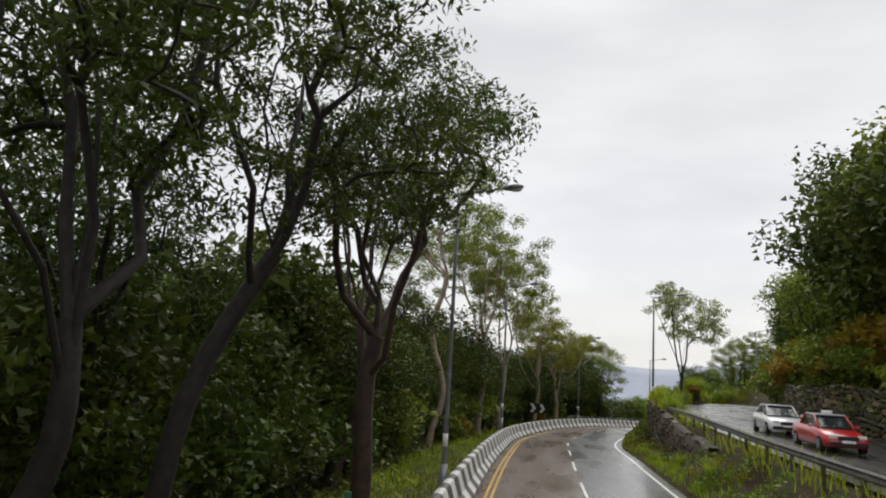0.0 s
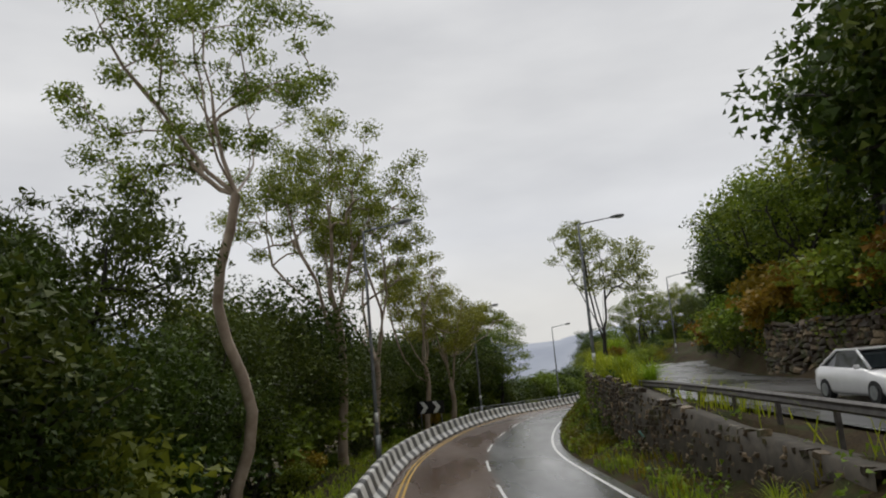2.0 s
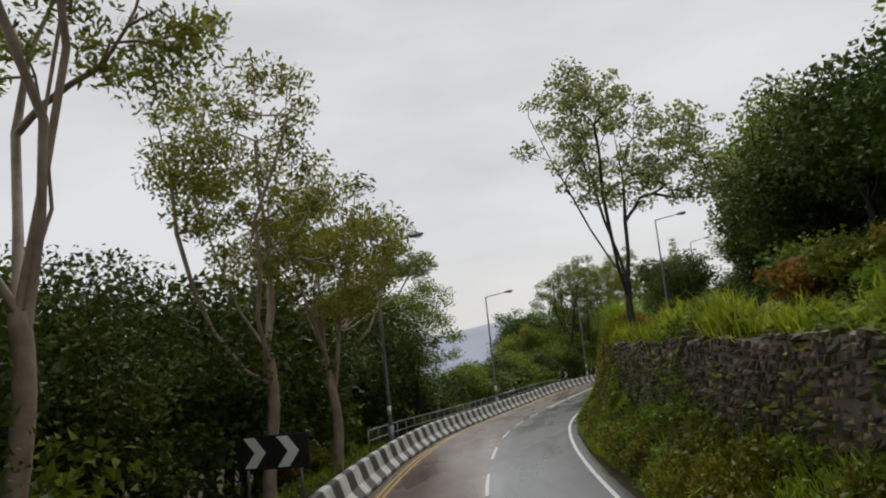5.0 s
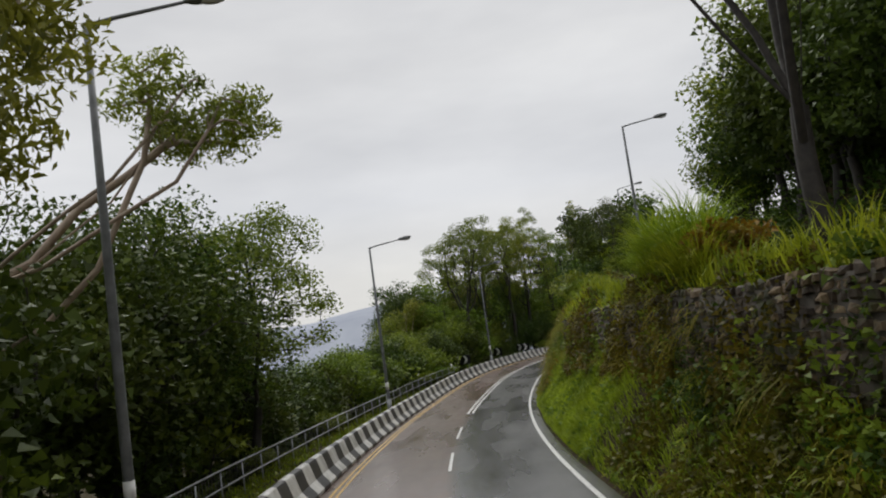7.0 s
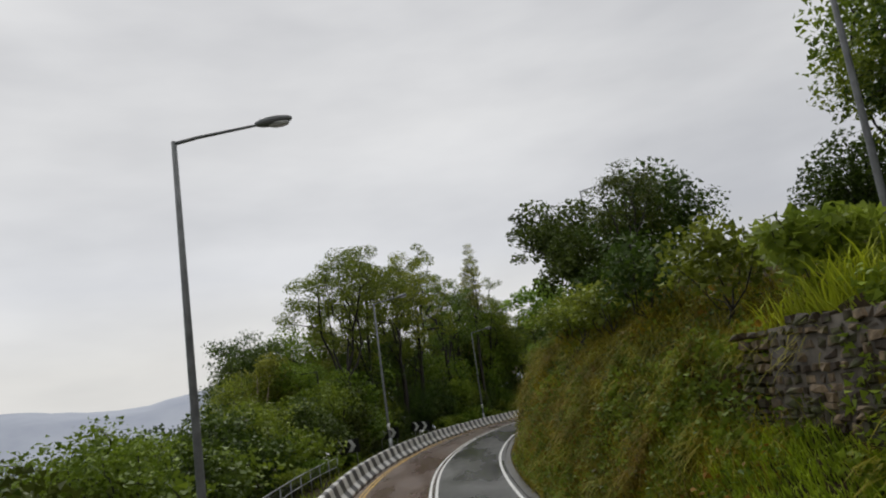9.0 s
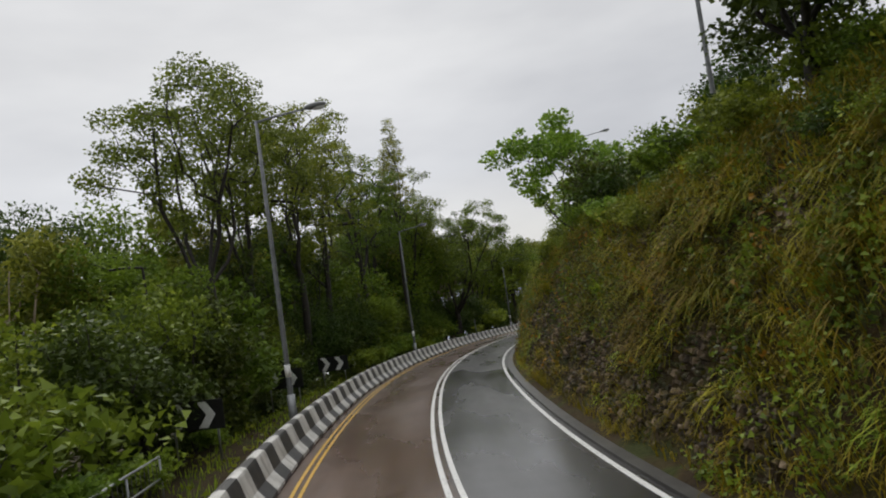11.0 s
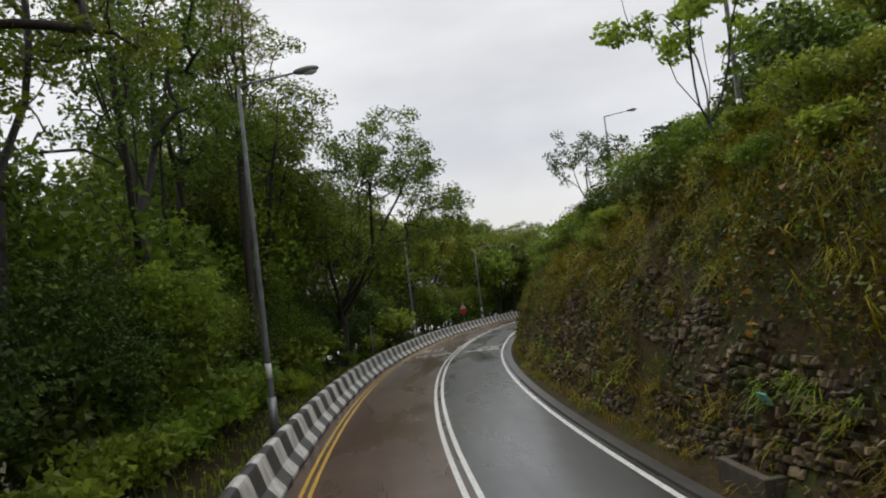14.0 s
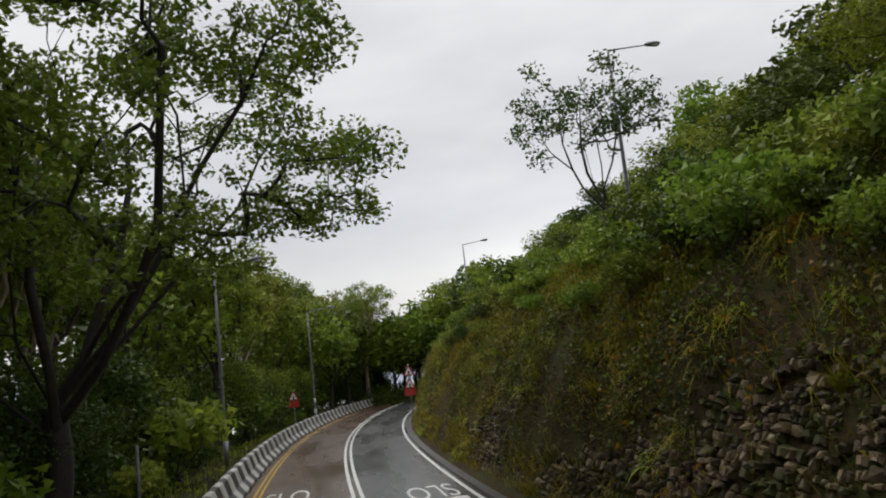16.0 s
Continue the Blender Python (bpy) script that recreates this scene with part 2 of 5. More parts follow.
def stone_material(name, dark, light):
    """Wet rubble: each stone its own tone, with moss and soil stains across them."""
    m, n, l, b = material(name, 0.6)
    b.inputs["Specular IOR Level"].default_value = 0.3
    c, f = noise_ramp(n, l, 7.0, ((0.3, dark), (0.7, light)), detail=6)
    info = n.new("ShaderNodeObjectInfo")
    geo = n.new("ShaderNodeNewGeometry")
    add = n.new("ShaderNodeMath")
    add.operation = "ADD"
    l.new(info.outputs["Random"], add.inputs[0])
    l.new(geo.outputs["Random Per Island"], add.inputs[1])
    fr = n.new("ShaderNodeMath")
    fr.operation = "FRACT"
    l.new(add.outputs[0], fr.inputs[0])
    r = n.new("ShaderNodeValToRGB")
    r.color_ramp.interpolation = "EASE"
    r.color_ramp.elements[0].position = 0.25
    r.color_ramp.elements[0].color, r.color_ramp.elements[1].color = (0.35, 0.3, 0.24, 1), (2.3, 2.18, 1.9, 1)
    l.new(fr.outputs[0], r.inputs["Fac"])
    stained = mix(n, l, 1.0, c, r.outputs["Color"], "MULTIPLY")
    place = geo.outputs["Position"]
    moss, mf = noise_ramp(n, l, 1.1, ((0.5, (0, 0, 0)), (0.62, (1, 1, 1))), place, 6)
    green, _ = noise_ramp(n, l, 9.0, ((0.3, (0.028, 0.032, 0.009)), (0.7, (0.07, 0.078, 0.02))), place, 4)
    soil, sf = noise_ramp(n, l, 0.8, ((0.5, (0, 0, 0)), (0.66, (1, 1, 1))), place, 5)
    withsoil = mix(n, l, soil, stained, (0.05, 0.034, 0.02))
    l.new(mix(n, l, moss, withsoil, green), b.inputs["Base Color"])
    bump(n, l, f, b, 0.7, 0.03)
    return m


STONE = stone_material("wet_rubble_stone", (0.047, 0.035, 0.023), (0.148, 0.116, 0.08))


# ---- the line of the road: u along its centre line, v to its right, h above it ----
K = [(1.6, -28.0, 0.27), (1.8, -11.0, 0.14), (1.9, 6.0, 0.00), (2.1, 23.0, -0.13), (2.7, 40.0, -0.36), (3.9, 56.9, -0.82), (7.6, 73.5, -1.14), (12.9, 89.7, -1.65), (19.7, 105.2, -2.38), (27.8, 120.2, -2.87), (37.2, 134.4, -2.99), (48.2, 147.3, -3.23), (60.3, 159.3, -3.68), (73.3, 170.1, -4.17), (87.3, 179.8, -4.66), (102.1, 188.2, -5.17), (117.4, 195.6, -5.69), (133.2, 201.7, -6.22), (149.5, 206.6, -6.74), (166.1, 210.2, -7.27), (183.0, 212.5, -7.81)]
_pts = []
for _i in range(1, len(K) - 2):
    _a, _b, _c, _d = (np.array(k) for k in K[_i - 1:_i + 3])
    for _k in range(17):
        _t = _k / 17
        _pts.append(0.5 * (2 * _b + (_c - _a) * _t + (2 * _a - 5 * _b + 4 * _c - _d) * _t**2 + (3 * _b - _a - 3 * _c + _d) * _t**3))
CL = np.array(_pts)
CU = np.r_[0, np.cumsum(np.linalg.norm(np.diff(CL[:, :2], axis=0), axis=1))]
CT = np.gradient(CL[:, :2], CU, axis=0)
CT /= np.linalg.norm(CT, axis=1)[:, None]
U_END = float(CU[-1])


def W(u, v, h):
    """World places of road coordinates (arrays or numbers); straight on past both ends."""
    u, v, h = np.broadcast_arrays(*(np.asarray(a, float) for a in (u, v, h)))
    uc = np.clip(u, 0, U_END)
    tx, ty = np.interp(uc, CU, CT[:, 0]), np.interp(uc, CU, CT[:, 1])
    n = np.hypot(tx, ty)
    tx, ty, over = tx / n, ty / n, u - uc
    return np.stack([np.interp(uc, CU, CL[:, 0]) + tx * over + ty * v, np.interp(uc, CU, CL[:, 1]) + ty * over - tx * v,
                     np.interp(uc, CU, CL[:, 2]) - 0.031 * np.clip(over, -60, 60) + h], -1)


def heading(u):
    """The turn about z that brings +y along the road at u."""
    uc = min(max(u, 0), U_END)
    return math.degrees(math.atan2(-np.interp(uc, CU, CT[:, 0]), np.interp(uc, CU, CT[:, 1])))


def at(u, v, h=0.0, turn=0.0):
    p = W(u, v, h)
    return pose(float(p[0]), float(p[1]), float(p[2]), 0, 0, heading(u) + turn)


PLATFORM_U = (-60, 20, 40, 57, 80, 95, 115, 130, 150, 170, 200, 240, 290, 340)
PLATFORM_H = (0.6, 0.9, 1.4, 2.0, 2.5, 3.0, 3.8, 4.2, 5.3, 6.0, 6.7, 6.8, 6.3, 6.0)


def platform(u):
    return np.interp(u, PLATFORM_U, PLATFORM_H)


def wall_top(u):
    return np.interp(u, (40, 50, 56, 63, 75, 95, 115, 130, 138), (1.2, 1.75, 2.3, 3.0, 3.45, 3.8, 4.2, 4.2, 4.4))


def land(u, v):
    """Height of the hillside over the road at u, v."""
    u, v = np.broadcast_arrays(np.asarray(u, float), np.asarray(v, float))
    left = np.interp(-v, (3.3, 4.6, 7.0, 12, 30, 80, 200, 600, 3000), (-0.05, -0.02, -0.1, -1.4, -9, -28, -62, -95, -100))
    p = platform(u)
    wall = np.clip((u - 42) / 8, 0, 1) * np.clip((134 - u) / 12, 0, 1)
    steep = np.clip((u - 122) / 12, 0, 1)
    bank = np.clip(1 - np.clip((u - 42) / 8, 0, 1), 0, 1)
    w = v - 3.7
    h_bank = np.where(w < 2.6, np.clip(w / 2.6, 0, 1) ** 0.8 * p, p)
    low = np.clip(w / 1.7, 0, 1) ** 0.9 * np.interp(u, (60, 68, 74, 92, 105, 146), (0.4, 0.6, 1.5, 1.7, 2.1, 2.0))
    h_wall = np.where(v < 5.5, low, np.where(v < 5.9, low + (wall_top(u) - low) * np.clip((v - 5.5) / 0.35, 0, 1), wall_top(u) + (p - wall_top(u)) * np.clip((v - 6.3) / 0.8, 0, 1)))
    grow = np.interp(u, (140, 165, 195, 215, 300), (0.9, 1.0, 1.0, 0.93, 0.93))
    h_steep = np.interp(v, (3.7, 4.3, 4.7, 5.4, 6.4, 7.6, 9.0, 11.0), (-0.03, 0.15, 1.5, 3.4, 5.0, 6.1, 6.9, 7.2)) * grow
    right = bank * h_bank + wall * h_wall + steep * h_steep
    hill = np.interp(v, (15.5, 17, 22, 40, 90, 200), (0, 2.0, 6.5, 20, 48, 70))
    gentle = np.interp(v, (10, 16, 20, 40, 200), (0, 2.0, 4.5, 14, 40))
    right = right + hill * np.interp(u, (124, 142), (1, 0)) + gentle * np.interp(u, (150, 200, 330), (0, 0.9, 1.0))
    right = right + 1.7 * np.exp(-((u - 105.8) / 2.6) ** 2 - ((v - 6.8) / 0.75) ** 2)
    return np.where(v < 0, left, np.where(v < 3.7, -0.05, right))


# ---- mesh helpers ----
def mesh_of(name, verts, faces, mat, smooth=False, uvs=None):
    me = bpy.data.meshes.new(name)
    verts = np.asarray(verts, float)
    me.from_pydata(verts.tolist(), [], faces if isinstance(faces, list) else np.asarray(faces).tolist())
    if mat:
        me.materials.append(mat)
    if smooth:
        me.polygons.foreach_set("use_smooth", np.ones(len(me.polygons), bool))
    if uvs is not None:
        layer = me.uv_layers.new(name="UVMap")
        loops = np.zeros(len(me.loops), np.int32)
        me.loops.foreach_get("vertex_index", loops)
        layer.data.foreach_set("uv", np.asarray(uvs, float)[loops].ravel())
    me.update()
    return me


def bm_mesh(name, bm, mat, smooth=False):
    me = bpy.data.meshes.new(name)
    bm.to_mesh(me)
    bm.free()
    if mat:
        me.materials.append(mat)
    if smooth:
        me.polygons.foreach_set("use_smooth", np.ones(len(me.polygons), bool))
    return me


def part(name, data, parent, label=""):
    ob = new(name, data)
    ob.parent = parent
    if label:
        tagged(ob, label)
    return ob


def sheet(us, vs, hfun, name, mat, with_uv=False, smooth=True):
    """A sheet over the grid us x vs in road coordinates."""
    U, V = np.meshgrid(us, vs, indexing="ij")
    H = hfun(U, V)
    P = W(U, V, H).reshape(-1, 3)
    a, b = len(us), len(vs)
    i = np.arange(a * b).reshape(a, b)
    f = np.stack([i[:-1, :-1], i[:-1, 1:], i[1:, 1:], i[1:, :-1]], -1).reshape(-1, 4)
    return mesh_of(name, P, f[:, ::-1], mat, smooth, np.stack([U.ravel(), V.ravel()], -1) if with_uv else None)


def add_box(bm, sx, sy, sz, centre=(0, 0, 0), bevel=0.0, m=None):
    r = bmesh.ops.create_cube(bm, size=1.0)
    bmesh.ops.scale(bm, vec=(sx, sy, sz), verts=r["verts"])
    bmesh.ops.translate(bm, vec=centre, verts=r["verts"])
    if m is not None:
        bmesh.ops.transform(bm, matrix=m, verts=r["verts"])
    if bevel:
        es = {e for v in r["verts"] for e in v.link_edges}
        bmesh.ops.bevel(bm, geom=list(es), offset=bevel, segments=2, profile=0.5, affect="EDGES")


def tube(points, radii, sides=8, cap=True):
    """Vertices and faces of a tapering tube along points."""
    pts = np.asarray(points, float)
    d = np.gradient(pts, axis=0)
    d /= np.linalg.norm(d, axis=1)[:, None] + 1e-9
    ref = np.array([0.31, 0.95, 0.05])
    x = np.cross(d, ref)
    x /= np.linalg.norm(x, axis=1)[:, None] + 1e-9
    y = np.cross(d, x)
    a = np.linspace(0, 2 * np.pi, sides, endpoint=False)
    r = np.asarray(radii, float)[:, None, None]
    v = pts[:, None] + r * (np.cos(a)[None, :, None] * x[:, None] + np.sin(a)[None, :, None] * y[:, None])
    n = len(pts)
    i = np.arange(n * sides).reshape(n, sides)
    j = np.roll(i, -1, axis=1)
    f = np.stack([i[:-1], j[:-1], j[1:], i[1:]], -1).reshape(-1, 4).tolist()
    if cap:
        f.append(i[0][::-1].tolist())
        f.append(i[-1].tolist())
    return v.reshape(-1, 3), f


def join(pieces):
    vs, fs, k = [], [], 0
    for v, f in pieces:
        vs.append(v)
        fs += [[q + k for q in g] for g in f]
        k += len(v)
    return np.concatenate(vs), fs


# ---- ground, road, distance ----
_us = np.r_[-700, -400, -220, -120, np.arange(-60, 300, 1.5), 320, 350, 400, 480, 600, 900]
_vs = np.r_[-3000, -1500, -700, -350, -200, -120, -80, -60, np.arange(-45, -12, 3), np.arange(-12, -4.5, 0.8), -4.3, -3.6, -1, 1, 3.5, 3.72,
            np.arange(3.9, 10, 0.28), np.arange(10, 18, 0.8), np.arange(18, 45, 3), 55, 70, 90]


def stony(u, v):
    """Where rubble lies bare on the cut slope: from its foot up, and in a band higher up on its first part."""
    x = np.array([noise.noise(Vector((a * 0.16, b * 1.1, 11.0))) + 0.5 * noise.noise(Vector((a * 0.7, b * 2.6, 12.0))) for a, b in zip(u, v)])
    limit = np.interp(u, (148, 154, 172, 176, 186, 192, 205, 222, 228, 240), (4.5, 5.3, 5.3, 4.9, 4.9, 5.3, 5.35, 5.2, 4.8, 4.4))
    foot = np.clip((limit + 0.9 * x - v) / 0.12, 0, 1) * (x > -0.28 - 0.15 * ((u > 204) & (v < 5.0)))
    band = np.clip(np.minimum(v - 5.7, 6.3 - v) / 0.08, 0, 1) * ((u > 150) & (u < 173) & (x > 0.0))
    return np.maximum(foot, band) * (u > 148)


def rough_land(U, V):
    h = land(U, V)
    big = np.array([noise.noise(Vector((u * 0.16, v * 0.35, 3.1))) for u, v in zip(U.ravel(), V.ravel())]).reshape(U.shape)
    small = np.array([noise.noise(Vector((u * 0.7, v * 0.9, 7.7))) for u, v in zip(U.ravel(), V.ravel())]).reshape(U.shape)
    amp = np.clip((V - 3.9) / 1.5, 0, 1) * np.where((V > 6.4) & (V < 15) & (U < 124), 0.15, 1.0) + np.clip((-V - 6) / 4, 0, 1)
    return h + amp * (np.where(V > 4.6, 0.75, 0.4) * big + np.where(V > 4.6, 0.5, 0.22) * small)


tagged(new("ground", sheet(_us, _vs, rough_land, "ground", GROUND)), "damp hillside soil with leaf litter and moss", "ground", kind="structure")
_ur = np.arange(-60, 330, 1.0)
tagged(new("road", sheet(_ur, np.r_[-3.75, -3.4, -2.5, -1.5, -0.5, 0.5, 1.5, 2.5, 3.4, 3.75], lambda U, V: 0.0 * U - 0.012 * np.abs(V) + 0.03, "road", ASPHALT, True)),
       "wet two-lane asphalt road with a brown worn lane", "road", kind="structure")
tagged(new("upper_road", sheet(np.arange(-60, 124, 2.0), np.r_[7.2, 9, 11, 13, 14.8], lambda U, V: platform(U) + 0.12 + 0.0 * V, "upper_road", ASPHALT, True)),
       "wet asphalt upper road on the hillside terrace", "road", kind="structure")


def strip(name, u0, u1, v, width, mat, label, lift=0.006, step=1.0):
    us = np.arange(u0, u1 + 1e-6, step) if u1 - u0 > step else np.linspace(u0, u1, 4)
    ob = new(name, sheet(us, np.array([v - width / 2, v + width / 2]), lambda U, V: 0.0 * U - 0.012 * np.abs(V) + 0.03 + lift, name, mat, True))
    return tagged(ob, label, "road marking", kind="structure")


for _v in (-3.36, -3.16):
    strip("yellow_line", -40, 320, _v, 0.09, LINE_YELLOW, "worn yellow edge line on wet asphalt")
strip("white_edge_line", -40, 320, 3.2, 0.13, LINE_WHITE, "worn white edge line on wet asphalt")
for _v in (-0.13, 0.13):
    strip("double_white_line", 126.3, 320, _v, 0.12, LINE_WHITE, "worn double white centre line on wet asphalt")
_u = -19.5
while _u < 121:
    tagged(strip("centre_dash", _u, _u + 4.3, -0.05, 0.1, LINE_WHITE, "white centre line dash on wet asphalt"), group="centre line dashes")
    _u += 8.0


# ---- trees ----
def leaf_quads(rng, centres, radii, counts, size, droop=0.0, flat=1.0, slim=0.45, fill=0.42, kite=False):
    """Small leaves in clumps, pointed or (kite) pointed at both ends and folded; returns vertices and faces."""
    C = np.repeat(centres, counts, axis=0)
    R = np.repeat(radii, counts)
    n = len(C)
    d = rng.normal(size=(n, 3))
    d /= np.linalg.norm(d, axis=1)[:, None]
    p = C + d * (R * rng.random(n) ** fill)[:, None] * np.array([1, 1, flat])
    a = rng.normal(size=(n, 3))
    a[:, 2] = a[:, 2] * 0.6 - droop
    a /= np.linalg.norm(a, axis=1)[:, None]
    b = np.cross(a, rng.normal(size=(n, 3)))
    b /= np.linalg.norm(b, axis=1)[:, None] + 1e-9
    s = size * (0.6 + 0.8 * rng.random(n))[:, None]
    if kite:
        c = np.cross(a, b)
        m = p - a * s * 0.05 + c * s * slim * 0.14
        v = np.stack([p - a * s * 0.5, m + b * s * slim * 0.55, p + a * s * 0.62, m - b * s * slim * 0.55], 1)
        return v.reshape(-1, 3), np.arange(4 * n).reshape(n, 4)
    v = np.stack([p - a * s * 0.35 + b * s * slim * 0.62, p + a * s * 0.65, p - a * s * 0.35 - b * s * slim * 0.62], 1)
    f = np.arange(3 * n).reshape(n, 3)
    return v.reshape(-1, 3), f


def crown_places(rng, centre, half, lobes, count, apart, lowest):
    """Places of leaf clumps: in a main mass and in lobes round it, most of them towards the outside."""
    mass = [(np.zeros(3), 0.6)]
    for k in range(lobes):
        az, el = 2 * np.pi * (k + 0.7 * rng.random()) / max(lobes, 1), -0.45 + 1.35 * rng.random()
        mass.append((np.array([np.cos(az) * np.cos(el), np.sin(az) * np.cos(el), np.sin(el)]) * 0.64, 0.28 + 0.16 * rng.random()))
    weight = np.array([m[1] ** 2 for m in mass])
    weight /= weight.sum()
    out = []
    for _ in range(count * 30):
        c, s = mass[int(rng.choice(len(mass), p=weight))]
        d = rng.normal(size=3)
        d /= np.linalg.norm(d)
        p = centre + half * (c + d * s * (0.5 + 0.5 * rng.random()))
        if p[2] < lowest or (out and np.min(np.linalg.norm(np.array(out) - p, axis=1)) < apart):
            continue
        out.append(p)
        if len(out) >= count:
            break
    return np.array(out)


def build_tree(seed, height, fork, spread, trunk_r, kind="euc", leaves=9000, leaf=0.2, lean=(0, 0), clumps=60, clump_r=0.9, bend=0.1, fine=True, wave=5.0, base=None, lobes=6, core=0.0, aim=(0, 0), twist=0.12, limbs=5, apart=0.62):
    """Wood and leaf meshes of one tree that stands at the origin: a trunk to its fork, boughs that divide towards the leaf clumps of the crown."""
    rng = np.random.default_rng(seed)
    n = 10
    zs = np.linspace(0, 1, n)
    ph = rng.random() * 6
    tr = np.stack([lean[0] * zs + bend * np.sin(zs * wave + ph) - bend * np.sin(ph), lean[1] * zs + bend * np.cos(zs * 4.3 + ph) - bend * np.cos(ph), zs * fork - 0.8 * (zs == 0)], -1)
    rad = trunk_r * (1.2 - 0.3 * zs)
    rad[0] *= 1.35
    wood = [tube(tr, rad, 10, False) if fine else tube(tr[::3], rad[::3], 6, False)]
    low = fork * 0.9 if base is None else base
    half = np.array([max(spread - 0.7 * clump_r, 0.4), max(spread - 0.7 * clump_r, 0.4), max((height - low) / 2 - 0.5 * clump_r, 0.3)])
    centre = np.array([lean[0] + aim[0], lean[1] + aim[1], (height + low) / 2])
    tips = crown_places(rng, centre, half, lobes, clumps, apart * clump_r, low * 0.8)
    order = np.argsort(np.linalg.norm(tips - tr[-1], axis=1))
    P, parent, weight = [q for q in tr[5:]], [-1] + list(range(4)), [0] * 5
    runs = []
    for k in range(limbs):
        az, out = 2 * np.pi * (k + 0.6 * rng.random()) / limbs, (0.25 + 0.45 * rng.random()) if k else 0.05
        goal = centre + half * np.array([np.cos(az) * out, np.sin(az) * out, 0.1 + 0.35 * rng.random() if k else 0.42])
        start = 4 if k < 3 else int(rng.integers(2, 5))
        way, side, ids = goal - P[start], rng.normal(size=3) * twist, [start]
        for t in (0.2, 0.4, 0.6, 0.8, 1.0):
            bow = np.array([way[0], way[1], -0.6 * np.hypot(way[0], way[1])]) * 0.5 * t * (1 - t)
            P.append(P[start] + way * t + bow + side * np.linalg.norm(way) * 2 * t * (1 - t) + rng.normal(size=3) * twist * 0.8)
            parent.append(ids[-1])
            weight.append(0.4 if t == 1.0 else 0)
            ids.append(len(P) - 1)
        runs.append(ids)
    for p in tips[order]:
        A = np.array(P)
        d = np.linalg.norm(A - p, axis=1)
        cost = d + 0.1 * np.linalg.norm(A - tr[-1], axis=1) + 0.9 * np.clip(A[:, 2] - p[2], 0, None)
        j = int(np.argmin(cost))
        gap = d[j]
        way = p - A[j]
        side = rng.normal(size=3) * twist * gap
        rise = np.array([0, 0, 0.12 * gap])
        ids = [j]
        for t in (0.3, 0.65, 1.0):
            P.append(A[j] + way * t + (side + rise) * 4 * t * (1 - t) * (0.6 + 0.8 * rng.random()))
            parent.append(ids[-1])
            weight.append(1 if t == 1.0 else 0)
            ids.append(len(P) - 1)
        runs.append(ids)
    load = np.array(weight, float)
    for k in range(len(P) - 1, 0, -1):
        load[parent[k]] += load[k]
    girth = np.maximum(0.012, trunk_r * 0.86 * np.sqrt(load / max(load[0], 1)))
    for ids in runs:
        r = girth[ids]
        r[0] = min(r[0], r[1] * 1.2)
        sides = (7 if r[1] > 0.06 else 4) if fine else 3
        pts = np.array([P[q] for q in ids])
        wood.append(tube(pts, r, sides, False) if fine or len(ids) == 6 or r[1] > 0.04 else tube(pts[[0, 2, 3]], r[[0, 2, 3]], 3, False))
    rr = clump_r * (0.5 + 0.85 * rng.random(len(tips)))
    cnt = np.maximum(8, (leaves * rr**2 / (rr**2).sum()).astype(int))
    droop = {"euc": 0.7, "pine": 0.2}.get(kind, 0.25)
    slim = {"euc": 0.36, "pine": 0.12}.get(kind, 0.6)
    v, f = leaf_quads(rng, tips, rr, cnt, leaf, droop, 0.68 if kind != "pine" else 0.5, slim, 0.6 if kind == "euc" else 0.45, fine)
    if core:
        m = int(leaves * core)
        d = rng.normal(size=(m, 3))
        d /= np.linalg.norm(d, axis=1)[:, None]
        v2, f2 = leaf_quads(rng, centre + d * half * (0.8 * rng.random(m) ** 0.4)[:, None], np.full(m, 0.1), np.ones(m, int), leaf * 1.15, 0.1, 1.0, 0.8)
        f = np.concatenate([f, f2 + len(v)])
        v = np.concatenate([v, v2])
    return join(wood), (v, f)


def make_tree(name, label, wood, leaves, bark, foliage, crown_label=""):
    root = new(name)
    root.empty_display_size = 0.3
    tagged(root, label, "tree")
    part("trunk", mesh_of("trunk", *wood, bark, True), root)
    part("crown", mesh_of("crown", *leaves, foliage), root, crown_label)
    return root


def plant(ob, u, v, h=None, turn=0.0, size=1.0, tall=None):
    h = float(land(u, v)) if h is None else h
    ob.matrix_basis = at(u, v, h, turn) @ Matrix.Diagonal((size, size, tall or size, 1))
    return ob


# single trees that can be told apart
def hero(name, label, u, v, h, bark, foliage, turn=0.0, **shape):
    shape["leaves"] = int(shape["leaves"] * 1.25)
    wood, leaves = build_tree(**shape)
    return plant(make_tree(name, label, wood, leaves, bark, foliage), u, v, h, turn)


hero("eucalyptus_tree", "dark forked tree with reddish lower trunk by the barrier", 30.3, -6.4, -0.3, BARK_RED, LEAF_DARK, 0, seed=11, height=14.5, fork=4.9, spread=4.7, trunk_r=0.24, leaves=12000, leaf=0.15, clumps=62, clump_r=0.85, apart=1.25, lean=(0.3, 0.2), bend=0.12, aim=(0.0, 0), base=5.6, lobes=8, twist=0.17)
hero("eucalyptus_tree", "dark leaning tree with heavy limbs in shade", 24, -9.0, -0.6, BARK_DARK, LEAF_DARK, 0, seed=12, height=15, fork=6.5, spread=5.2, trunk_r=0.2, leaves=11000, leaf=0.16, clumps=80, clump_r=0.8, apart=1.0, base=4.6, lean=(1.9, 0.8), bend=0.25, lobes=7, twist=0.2)
